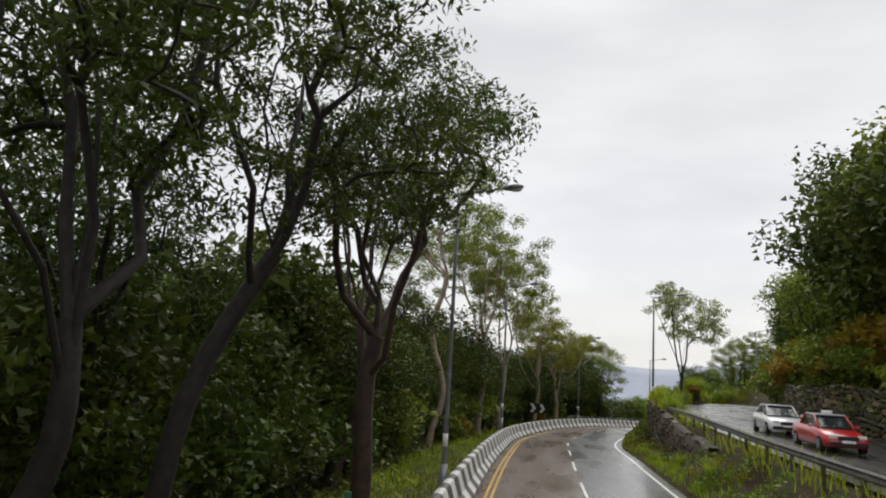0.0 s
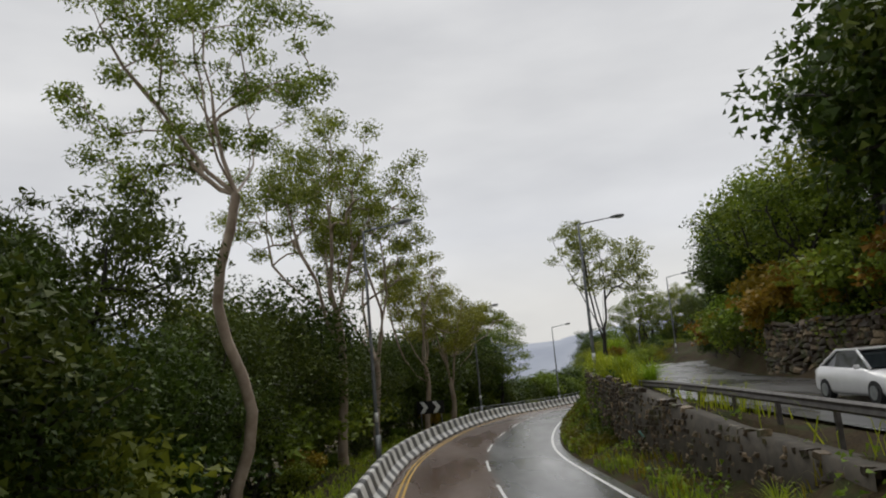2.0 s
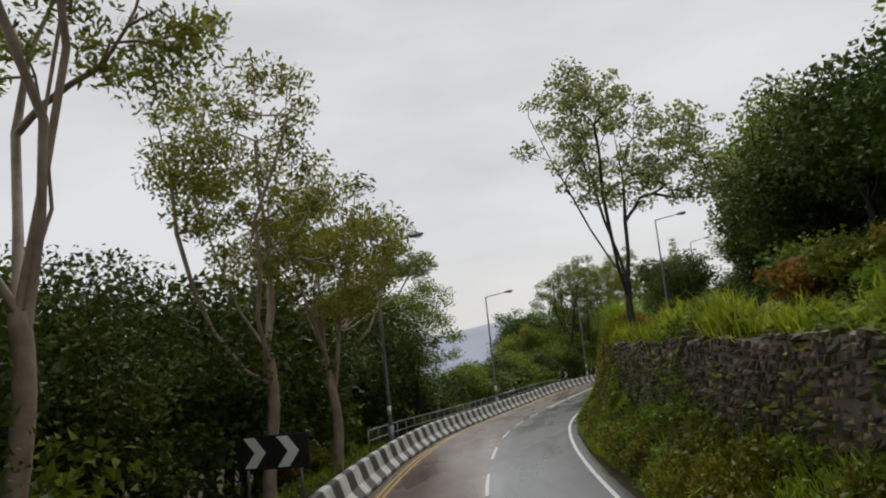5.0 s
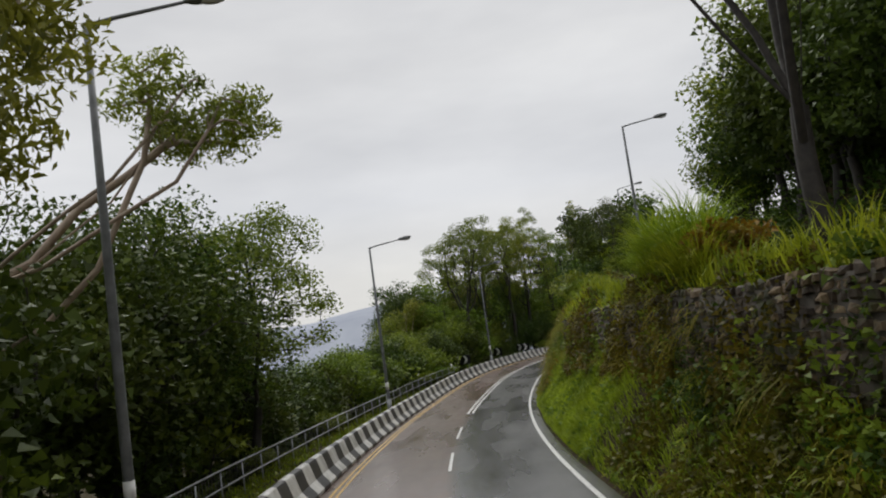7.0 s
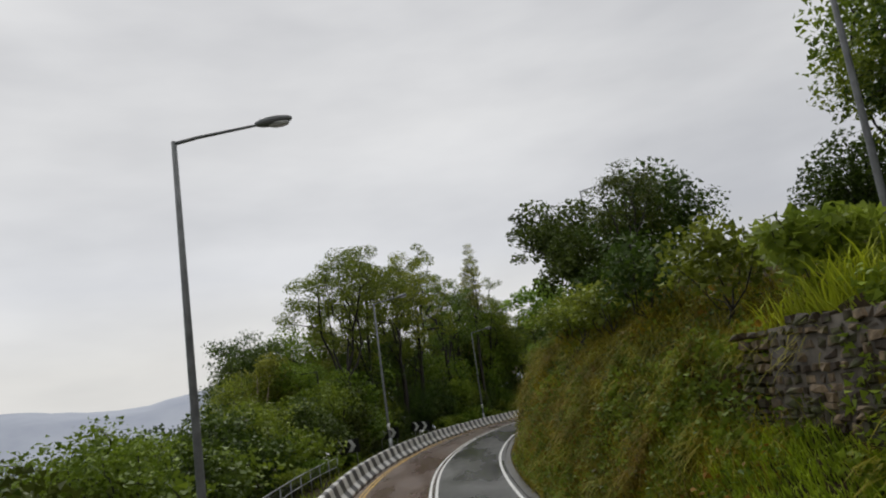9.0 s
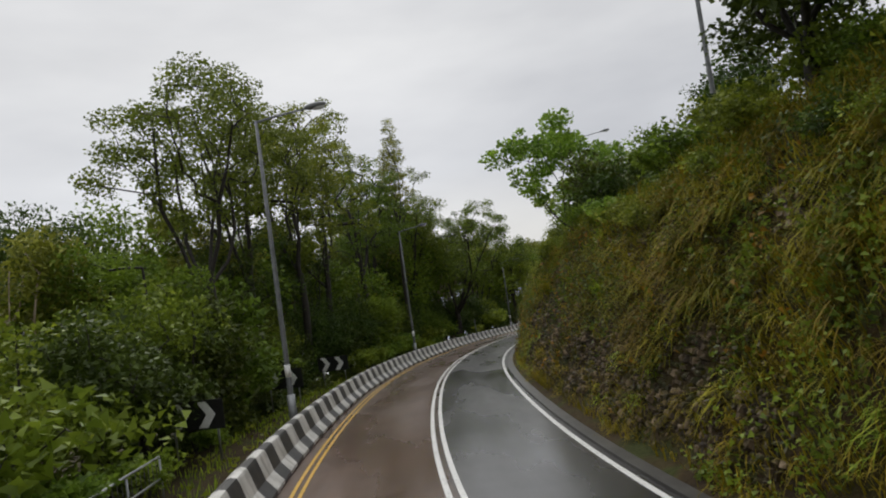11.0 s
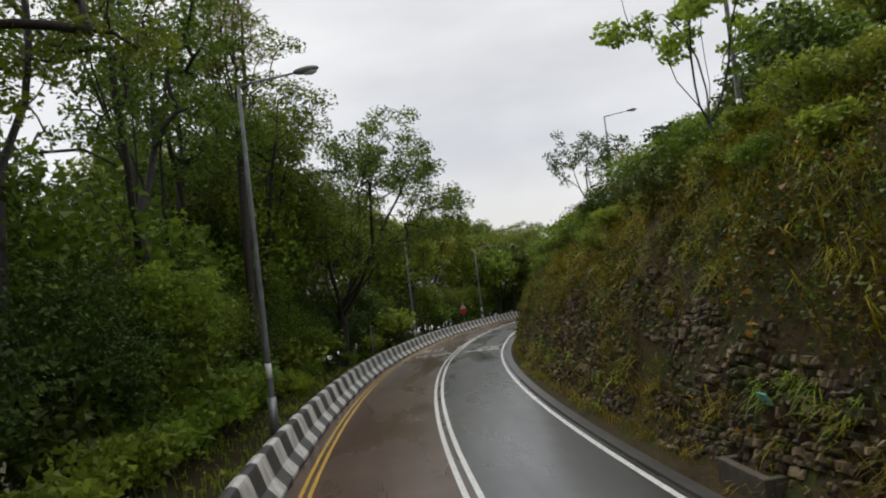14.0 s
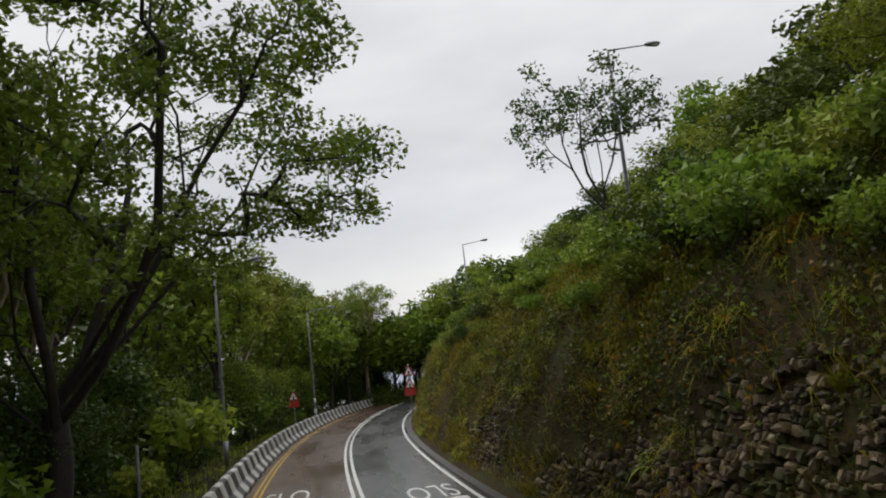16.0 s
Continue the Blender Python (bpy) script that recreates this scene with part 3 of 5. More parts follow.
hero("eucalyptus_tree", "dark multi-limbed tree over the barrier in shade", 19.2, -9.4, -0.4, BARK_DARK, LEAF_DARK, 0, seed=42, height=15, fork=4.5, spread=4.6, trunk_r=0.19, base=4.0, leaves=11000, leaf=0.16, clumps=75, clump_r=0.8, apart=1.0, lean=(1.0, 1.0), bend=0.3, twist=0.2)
hero("eucalyptus_tree", "slim dark tree leaning over the verge", 38.5, -9.3, -0.4, BARK_RED, LEAF_DARK, 0, seed=13, height=14, fork=6.0, spread=3.6, trunk_r=0.17, leaves=6500, leaf=0.15, clumps=36, clump_r=0.75, apart=1.4, base=7.5, lean=(0.6, 0.4), bend=0.25)
hero("eucalyptus_tree", "dark tree with dense fine foliage over the bushes", 45.5, -11.5, -1.0, BARK_DARK, LEAF_DARK, 0, seed=46, height=10.6, fork=4.0, spread=3.6, trunk_r=0.2, leaves=10000, leaf=0.17, clumps=75, clump_r=0.8, lean=(0.3, 0.4), bend=0.2, base=3.0)
hero("eucalyptus_tree", "dark tree with layered fine foliage behind the verge", 48.8, -10.3, -0.8, BARK_DARK, LEAF_DARK, 0, seed=48, height=11.2, fork=4.2, spread=3.9, trunk_r=0.18, leaves=11000, leaf=0.16, clumps=85, clump_r=0.75, apart=0.9, bend=0.2, base=3.2, lobes=8)
hero("eucalyptus_tree", "pale smooth-barked eucalyptus with a sinuous bare trunk", 54.6, -8.4, -0.3, BARK_PALE, LEAF_EUC, 0, seed=14, height=19.4, fork=10.2, spread=5.3, trunk_r=0.165, leaves=14000, leaf=0.16, clumps=70, clump_r=0.8, apart=1.45, bend=0.42, wave=9.0, base=8.2, lobes=8, aim=(-0.5, 0))
hero("eucalyptus_tree", "tall pale eucalyptus with clumped crown over the bushes", 69.0, -7.4, -0.5, BARK_PALE, LEAF_EUC, 0, seed=15, height=19.2, fork=7.9, spread=6.4, trunk_r=0.22, leaves=23000, leaf=0.16, clumps=90, clump_r=0.95, apart=1.45, bend=0.15, base=9.0, lobes=9)
hero("eucalyptus_tree", "pale eucalyptus with a low fork and open crown", 74.6, -6.9, -0.3, BARK_PALE, LEAF_EUC, 0, seed=16, height=17.2, fork=5.4, spread=5.2, trunk_r=0.18, leaves=13000, leaf=0.16, clumps=60, clump_r=0.8, apart=1.5, bend=0.15, base=7.4, lobes=8, twist=0.16)
hero("eucalyptus_tree", "grey-green eucalyptus with drooping leaf clumps", 86, -6.5, -0.3, BARK_PALE, LEAF_EUC, 0, seed=43, height=14.4, fork=5.0, spread=4.6, trunk_r=0.18, leaves=11000, leaf=0.18, clumps=56, clump_r=0.9, apart=1.3, bend=0.15, base=5.0)
hero("eucalyptus_tree", "green eucalyptus with stepped leaf clumps at the bend", 94, -6.5, -0.4, BARK_PALE, LEAF_EUC, 0, seed=17, height=13.6, fork=4.2, spread=4.3, trunk_r=0.2, leaves=11000, leaf=0.18, clumps=54, clump_r=0.95, apart=1.3, base=3.8)
hero("eucalyptus_tree", "eucalyptus with a long bough over the road", 101.0, -8.8, -0.4, BARK_PALE, LEAF_EUC, 0, seed=77, height=11.6, fork=6.2, spread=2.3, trunk_r=0.16, leaves=4500, leaf=0.14, clumps=30, clump_r=0.6, apart=1.2, base=8.0, aim=(4.0, 2.0))
hero("sparse_tree", "pale thin-leaved tree on the terrace above the wall", 98, 6.7, 3.3, BARK_DARK, LEAF_PALE, 30, seed=18, height=15.2, fork=3.4, spread=5.5, trunk_r=0.17, kind="broad", leaves=9500, leaf=0.16, clumps=135, clump_r=0.65, apart=0.9, base=4.2, lobes=9)
hero("broadleaf_tree", "yellowish broad tree with open branches by the fence", 116, -7.9, -0.6, BARK_DARK, LEAF_EUC, 0, seed=19, height=13.6, fork=3.0, spread=5.4, trunk_r=0.18, kind="broad", leaves=16000, leaf=0.135, clumps=90, clump_r=0.95, base=1.8, lobes=7)
hero("broadleaf_tree", "round dark tree on the crest of the slope", 156, 9.8, 5.6, BARK_DARK, LEAF_DARK, 0, seed=20, height=10.5, fork=2.6, spread=5.3, trunk_r=0.2, kind="broad", leaves=12000, leaf=0.2, clumps=85, clump_r=0.95, base=0.8)
hero("bright_tree", "bright green young tree on the crest of the slope", 177, 7.6, 5.2, BARK_DARK, LEAF_BRIGHT, 0, seed=21, height=7.8, fork=1.3, spread=4.1, trunk_r=0.09, kind="broad", leaves=6500, leaf=0.19, clumps=70, clump_r=0.65, apart=0.9, base=0.5)
hero("bright_tree", "green feathery young tree on the crest of the slope", 201.5, 9.3, 6.8, BARK_DARK, LEAF_BRIGHT, 0, seed=44, height=7.4, fork=1.4, spread=3.8, trunk_r=0.07, kind="broad", leaves=2400, leaf=0.2, clumps=40, clump_r=0.5, apart=1.3)
hero("bright_tree", "bright green layered young tree at the edge of the wood", 203, -8.4, -0.5, BARK_DARK, LEAF_BRIGHT, 0, seed=79, height=7.0, fork=2.2, spread=2.9, trunk_r=0.07, kind="broad", leaves=4200, leaf=0.16, clumps=34, clump_r=0.75, apart=1.1, base=2.6, aim=(0.4, 0))
hero("casuarina_tree", "feathery thin-topped tree above the wood", 215, -8.5, -0.8, BARK_DARK, LEAF_EUC, 0, seed=22, height=26.5, fork=14, spread=2.3, trunk_r=0.2, kind="pine", leaves=4600, leaf=0.4, clumps=60, clump_r=0.75, apart=1.0)
hero("broadleaf_tree", "large spreading tree with dark forked limbs by the road", 230.5, -8.0, -0.5, BARK_DARK, LEAF_WOOD, 0, seed=23, height=19, fork=4.2, spread=9.6, trunk_r=0.34, kind="broad", leaves=26000, leaf=0.17, clumps=185, clump_r=0.9, apart=0.8, aim=(2.6, 0), base=3.8, limbs=8, lobes=9, twist=0.2)
hero("broadleaf_tree", "spreading roadside tree with open green crown", 258, -8.6, -0.5, BARK_DARK, LEAF_MID, 0, seed=45, height=15, fork=5, spread=5.4, trunk_r=0.26, kind="broad", leaves=8000, leaf=0.24, clumps=80, clump_r=1.0)
for _u, _v, _h, _sp, _sd in ((171, -12.5, 11, 4.4, 51), (177, -11.2, 21, 5.6, 52), (184, -11.2, 22.5, 5.6, 53), (192, -10.8, 24.5, 5.8, 57), (199, -10.8, 24.5, 5.8, 54), (206, -10, 24, 5.6, 55), (213, -11, 23, 5.4, 58), (221, -9.8, 22.5, 5.8, 56), (227.5, -11.5, 22, 5.4, 59)):
    hero("broadleaf_tree", "tall green wood tree with rounded crown and dark limbs", _u, _v, None, BARK_DARK, LEAF_WOOD if _sd % 3 else LEAF_MID, 0, seed=_sd, height=_h, fork=_h * 0.36, spread=_sp, trunk_r=0.26, kind="broad", leaves=11000, leaf=0.17, clumps=74, clump_r=0.95, apart=1.25, base=_h * 0.3, lobes=9)
hero("sparse_tree", "thin dark-twigged tree on the crest of the slope", 237, 11.3, 7.6, BARK_DARK, LEAF_DARK, 0, seed=24, height=9.0, fork=1.6, spread=4.2, trunk_r=0.1, kind="broad", leaves=3000, leaf=0.16, clumps=100, clump_r=0.5, lobes=9, base=1.6, apart=0.9)
hero("eucalyptus_tree", "tall pale tree beyond the far bend", 301, -4.6, 0.0, BARK_PALE, LEAF_EUC, 0, seed=78, height=16.6, fork=8, spread=4.6, trunk_r=0.2, leaves=6000, leaf=0.24, clumps=46, clump_r=1.0, apart=1.2, base=8.5)

# woodland: a few kinds, copied with their own turn and size
KIND = []
for _name, _label, _bark, _leafm, _shape in (
    ("eucalyptus_tree", "eucalyptus tree with clumped grey-green crown in the wood", BARK_PALE, LEAF_EUC, dict(seed=31, height=14, fork=6, spread=4.0, trunk_r=0.2, leaves=5200, leaf=0.27, clumps=50, clump_r=0.95, base=5.0)),
    ("eucalyptus_tree", "slim eucalyptus tree with an open crown in the wood", BARK_RED, LEAF_EUC, dict(seed=32, height=15, fork=7, spread=3.4, trunk_r=0.18, leaves=4800, leaf=0.27, clumps=46, clump_r=0.9, base=6.0)),
    ("broadleaf_tree", "dense dark green broadleaf tree in the wood", BARK_DARK, LEAF_DARK, dict(seed=33, height=9.5, fork=2.0, spread=4.2, trunk_r=0.2, kind="broad", leaves=5600, leaf=0.2, clumps=62, clump_r=1.15, base=0.5, core=0.42, lobes=10)),
    ("broadleaf_tree", "green broadleaf tree with rounded clumps in the wood", BARK_DARK, LEAF_MID, dict(seed=34, height=10.5, fork=2.4, spread=4.3, trunk_r=0.2, kind="broad", leaves=5400, leaf=0.2, clumps=62, clump_r=1.15, base=1.2, core=0.15, lobes=10)),
    ("shrub", "dense dark green shrub on the slope", BARK_DARK, LEAF_DARK, dict(seed=35, height=3.6, fork=0.4, spread=2.3, trunk_r=0.07, kind="broad", leaves=1800, leaf=0.16, clumps=36, clump_r=0.75, base=0.2, core=0.3)),
    ("shrub", "fresh green shrub on the slope", BARK_DARK, LEAF_MID, dict(seed=36, height=3.0, fork=0.3, spread=2.2, trunk_r=0.06, kind="broad", leaves=1800, leaf=0.16, clumps=36, clump_r=0.7, base=0.2, core=0.3)),
    ("shrub", "bright green leafy shrub", BARK_DARK, LEAF_BRIGHT, dict(seed=37, height=2.2, fork=0.25, spread=1.6, trunk_r=0.04, kind="broad", leaves=1600, leaf=0.17, clumps=30, clump_r=0.55, base=0.15, core=0.15)),
    ("shrub", "rust-brown shrub with dying leaves", BARK_DARK, LEAF_RUST, dict(seed=38, height=3.0, fork=0.3, spread=2.0, trunk_r=0.05, kind="broad", leaves=1700, leaf=0.19, clumps=34, clump_r=0.65, base=0.2, core=0.15)),
    ("eucalyptus_tree", "tall dark tree with fine foliage in the shaded wood", BARK_DARK, LEAF_DARK, dict(seed=39, height=14.5, fork=5.0, spread=4.2, trunk_r=0.18, leaves=7200, leaf=0.18, clumps=70, clump_r=0.95, base=3.6, core=0.06)),
    ("broadleaf_tree", "dark green broadleaf tree deep in the wood", BARK_DARK, LEAF_DARK, dict(seed=71, height=10, fork=2.4, spread=4.3, trunk_r=0.18, kind="broad", leaves=2300, leaf=0.31, clumps=46, clump_r=1.2, base=1.0, core=0.25)),
    ("broadleaf_tree", "green broadleaf tree deep in the wood", BARK_DARK, LEAF_MID, dict(seed=72, height=10.5, fork=2.6, spread=4.3, trunk_r=0.18, kind="broad", leaves=2300, leaf=0.31, clumps=46, clump_r=1.2, base=1.2, core=0.25)),
    ("broadleaf_tree", "dense dark green broadleaf tree at the edge of the wood", BARK_DARK, LEAF_DARK, dict(seed=73, height=9.5, fork=2.0, spread=4.2, trunk_r=0.2, kind="broad", leaves=17000, leaf=0.115, clumps=80, clump_r=1.1, base=0.5, core=0.35, lobes=10)),
    ("broadleaf_tree", "green broadleaf tree with fine leaves at the edge of the wood", BARK_DARK, LEAF_MID, dict(seed=80, height=10.5, fork=2.4, spread=4.3, trunk_r=0.18, kind="broad", leaves=16000, leaf=0.115, clumps=80, clump_r=1.05, base=0.9, core=0.15, lobes=10)),
):
    _shape["leaves"], _shape["leaf"], _shape["clumps"] = int(0.74 * _shape["leaves"]), 1.12 * _shape["leaf"], int(0.8 * _shape["clumps"])
    if _name == "shrub":
        _shape["leaves"], _shape["clumps"] = int(0.8 * _shape["leaves"]), int(0.75 * _shape["clumps"])
    KIND.append(build_tree(fine=False, **_shape) + (_name, _label, _bark, _leafm, _shape["height"]))
_first = {}
_rng = np.random.default_rng(5)


def grow(kind, u, v, size=1.0, tall=None, h=None):
    """One more plant of a kind, with a turn of its own."""
    wood, leaves, name, label, bark, foliage, _ = KIND[kind]
    turn = float(_rng.random() * 360)
    if kind not in _first:
        _first[kind] = make_tree(name, label, wood, leaves, bark, foliage)
        _first[kind]["group"] = "trees of the roadside wood" if kind < 4 or kind > 7 else "shrubs of the slopes"
        if 4 <= kind < 8:
            _first[kind]["category"] = "shrub"
        return plant(_first[kind], u, v, h, turn, size, tall)
    return plant(copy_thing(_first[kind], Matrix()), u, v, h, turn, size, tall)


def grow_to(kinds, u, v, top):
    """A plant whose crown ends about top metres over the road."""
    k = int(kinds[int(_rng.integers(len(kinds)))])
    tall = max(top - float(land(u, v)), 1.2) / KIND[k][6]
    grow(k, u, v, min(max(tall, 0.9 * tall ** 0.5), 1.5 * max(tall, 0.3)), tall)


CANOPY_U = (0, 40, 45, 49, 56, 62, 69, 74, 83, 100, 112, 118, 122, 150, 155, 162, 170, 178, 188, 200, 225, 255, 270, 340)
CANOPY_H = (12, 10.5, 9, 6.2, 7.8, 8.6, 9.9, 8.8, 8.5, 9.2, 8.6, 5.2, 4.2, 5.2, 5.4, 6.2, 7.8, 11.5, 14, 15, 15, 15.5, 15.5, 16.5)
# left wood: an edge of dense low growth, the canopy behind it
def canopy(u, v):
    """Height of the canopy over the road, as it opens to the valley away from the road."""
    return float(np.interp(u + 1.8 * (v + 10), CANOPY_U, CANOPY_H))


for _u in np.arange(42, 330, 4.6):
    _j = _rng.normal(size=4)
    _f = 0.98 + 0.2 * _rng.random(4)
    _v = -11.0 if _u < 57 else -10.2
    _e = canopy(_u, _v)
    _clear = 174 < _u < 193
    grow_to((2, 3, 2) if _e < 4.6 else (11,) if _u < 84 else (2,) if _u < 113 else (12, 12, 11) if 178 < _u < 238 else (3, 3, 2), float(_u + 0.6 * _j[0]), float(_v - 2.2 * _clear + 0.4 * _j[1]), min(_e, 10.3 if _u < 113 else 6.5) * _f[0])
    if not _clear:
        grow_to((4, 5, 4), float(_u + 2.3 + 0.6 * _j[0]), float(_v + 0.9 + 0.3 * _j[1]), min(_e, 3.6) * _f[1])
    if _e > 9:
        grow_to((3, 0, 1), float(_u + 3.9 + _j[1]), float(-14 + 0.9 * _j[2]), canopy(_u + 4.2, -14) * float(np.interp(_u, (194, 200, 214, 218), (1.0, 0.68, 0.68, 1.0))) * _f[2])
    _e = canopy(_u, -14.5)
    grow_to((9, 2) if _u < 104 else (8, 8, 0) if _e > 10 else (9, 10) if _e > 6 else (3, 2), float(_u + _j[2]), float(-14.5 + _j[3]), _e * float(np.interp(_u, (194, 200, 214, 218), (1.0, 0.68, 0.68, 1.0))) * _f[2])
    _e = canopy(_u, -22)
    if _e > 5 and _u < 150 and int(_u / 4.6) % 2:
        grow_to((9, 9, 10), float(_u + _j[3]), float(-21 + _j[0]), _e * _f[3])
for _u in np.arange(176, 194, 3.0):
    grow(4, float(_u), float(-10.4 + 0.3 * _rng.normal()), float(0.8 + 0.3 * _rng.random()))
for _u in np.arange(169, 250, 7.5):
    grow_to((8, 8, 0), float(_u + _rng.normal()), float(-17.5 + _rng.normal()), float(np.interp(_u, (160, 180, 240), (8, 13, 14))) * float(0.9 + 0.2 * _rng.random()))
for _u, _v, _k, _s in ((4, -12, 2, 1.2), (8, -13, 2, 1.2), (12, -10.5, 2, 0.8), (15, -14, 2, 1.3), (22, -15, 2, 1.3), (28, -13, 2, 1.0), (34, -12.5, 2, 1.0), (39, -13, 2, 0.95), (26, -10.5, 4, 1.1), (29.5, -10, 4, 1.2), (33, -9.6, 4, 1.1), (36, -9.8, 4, 1.2), (40, -9.8, 4, 1.2), (44, -9.8, 4, 1.1), (48, -9.2, 5, 0.8), (52, -9.4, 4, 1.0), (17, -11, 4, 1.2), (21, -11.5, 4, 1.2), (31, -16, 2, 1.2), (37, -17, 2, 1.2), (43, -16, 2, 1.15), (14, -11.5, 8, 1.0), (20.5, -13.5, 8, 1.0), (27, -12.5, 8, 1.0), (30, -15, 8, 1.05), (33.5, -13.5, 8, 0.78), (38, -15, 8, 0.75), (43.5, -14, 8, 0.72), (48.5, -15.5, 8, 0.74)):
    grow(_k, _u, _v, _s)
for _u, _v, _top in ((172, -18.5, 11.5), (177, -21, 13.5), (168, -17, 9.0), (182, -19, 14.5), (222, -13, 19), (226, -14.5, 20), (214, -13.5, 10), (207, -13, 9)):
    grow_to((8, 12), _u, _v, _top)
for _u, _v, _top in ((108.5, -10.2, 11.5), (112, -10.6, 12.0), (115.5, -12.2, 12.6), (119, -12.8, 11.6)):
    grow_to((11,), _u, _v, _top)
for _u, _v, _s in ((62, -7.4, 0.6), (91, -7.6, 0.7)):
    grow(7, _u, _v, _s)
# far wood beyond the bend
for _u in np.arange(290, 352, 6.5):
    for _v in (-7, -2, 2, 6, 12, 19, 27):
        if _u < 299 and abs(_v) < 7:
            continue
        grow(int(_rng.integers(9, 11)), float(_u + _rng.normal() * (2 if abs(_v) > 7 else 0.8)), float(_v + _rng.normal() * 1.2), float(1.1 + 0.4 * _rng.random()), h=0.0 if _v < 6 else 4.0)
# low shrubs at the verge
for _u in np.arange(60, 300, 5.0):
    if 172 < _u < 194 or 258 < _u < 272:
        continue
    grow(int(_rng.choice([4, 5, 5, 6])), float(_u + _rng.normal()), float(-8.0 + _rng.normal() * 0.4), float(0.3 + 0.3 * _rng.random()))
for _u, _v, _s in ((193, -7.2, 0.9), (196, -7.0, 1.0), (199, -7.4, 1.0), (202.3, -7.3, 1.1), (204.6, -7.5, 1.4), (207, -7.4, 1.4), (211, -7.0, 0.9), (243, -7.2, 2.0), (236, -7.2, 1.0), (151, -7.2, 0.8), (155, -7.4, 0.9), (158, -7.2, 0.7)):
    grow(6, _u, _v, _s)
# hill over the upper road
HILL_TOP_U, HILL_TOP_H = (44, 60, 75, 90, 105, 126, 134, 150), (23.5, 23, 18.5, 17.6, 18.6, 20.5, 16, 12)
for _u in np.arange(44, 148, 5.2):
    for _v, _kinds, _more in ((19.3, (2, 2, 3), 0.0), (24.5, (9, 10, 9), 2.5)):
        _uu = float(_u + _rng.normal() * 1.3)
        grow_to(_kinds, _uu, float(_v + 0.8 * _rng.normal()), (float(np.interp(_uu, HILL_TOP_U, HILL_TOP_H)) + _more) * float(0.9 + 0.14 * _rng.random()))
for _u in np.arange(44, 108, 3.6):
    grow(int(_rng.choice([7, 5, 5, 6])), float(_u + _rng.normal()), float((17.2 if _u < 74 else 16.4) + 0.4 * _rng.normal()), float(1.1 + 0.7 * _rng.random()))
for _u in np.arange(50, 84, 2.6):
    grow(7, float(_u + _rng.normal() * 0.6), float(18.0 + 0.5 * _rng.normal()), float(1.1 + 0.6 * _rng.random()))
# dark trees over the wall
for _u, _v, _s in ((112, 18.2, 1.1), (119, 18.4, 1.15), (126, 18.6, 1.15), (149, 12.5, 0.9)):
    grow(2, _u, _v, _s)
for _u, _v, _s in ((115, 20, 1.3), (123, 19.8, 1.3), (131, 19.4, 1.2), (137, 19.8, 1.1)):
    grow(3, _u, _v, _s)
for _u, _v, _s in ((115, 15.5, 0.9), (119, 15.6, 0.9), (123, 15.6, 0.8)):
    grow(4, _u, _v, _s)
for _u, _v, _k, _s in ((221, 6.6, 5, 0.7), (223.5, 7.0, 4, 0.6), (219, 6.8, 6, 0.8), (226, 6.8, 5, 0.7), (217, 7.4, 5, 0.7), (222, 7.6, 6, 0.9)):
    grow(_k, _u, _v, _s)
grow(8, 146, 10.5, 0.62, 0.5)
grow(2, 169.5, 14, 0.6)
grow(2, 174, 15, 0.55)
# growth on the hill above the cut slope
for _u in np.arange(196, 296, 4.4):
    for _v, _top in ((9.6, 8.8), (12.8, 11.3), (16.5, 13.9), (21, 17.0)):
        if abs(_u - 203.9) < 3.5 and 8 < _v < 14 or abs(_u - 238.1) < 5 and _v < 14:
            continue
        grow_to((10, 10, 9) if _v > 15 else (3, 3, 2) if _v > 11 else (5, 5, 4), float(_u + _rng.normal() * 0.8), float(_v + _rng.normal() * 0.5), _top * float(0.9 + 0.16 * _rng.random()) * float(np.interp(_u, (196, 212), (0.86, 1.0))))
# shrubs on the cut slope
for _u in np.arange(148, 262, 3.4):
    grow(int(_rng.choice([5, 5, 6, 5, 4])), float(_u + _rng.normal()), float(6.0 + 1.0 * _rng.random()), float(0.34 + 0.26 * _rng.random()))
for _u in np.arange(146, 292, 3.2):
    grow(int(_rng.choice([4, 5, 5, 6, 5])), float(_u + _rng.normal() * 0.8), float(7.8 + _rng.normal() * 0.5), float(0.4 + 0.3 * _rng.random()))
    if _u < 200:
        grow(int(_rng.choice([4, 5, 5, 6])), float(_u + _rng.normal() * 0.8), float(10.3 + _rng.normal() * 0.8), float(0.55 + 0.3 * _rng.random()))


def scrub(name, label, seed, u0, u1, v0, v1, blobs, radius, leaves, size, mat):
    """Low scrub over a stretch of hillside, as one mass of leaf clumps."""
    rng = np.random.default_rng(seed)
    u, v = u0 + (u1 - u0) * rng.random(blobs), v0 + (v1 - v0) * rng.random(blobs)
    r = radius * (0.5 + 0.8 * rng.random(blobs))
    p = W(u, v, rough_land(u, v) + 0.3 * r)
    cnt = np.maximum(6, (leaves * r**2 / (r**2).sum()).astype(int))
    tagged(new(name, mesh_of(name, *leaf_quads(rng, p, r, cnt, size, 0.2, 0.85, 0.55), mat)), label, "vegetation", kind="stuff")


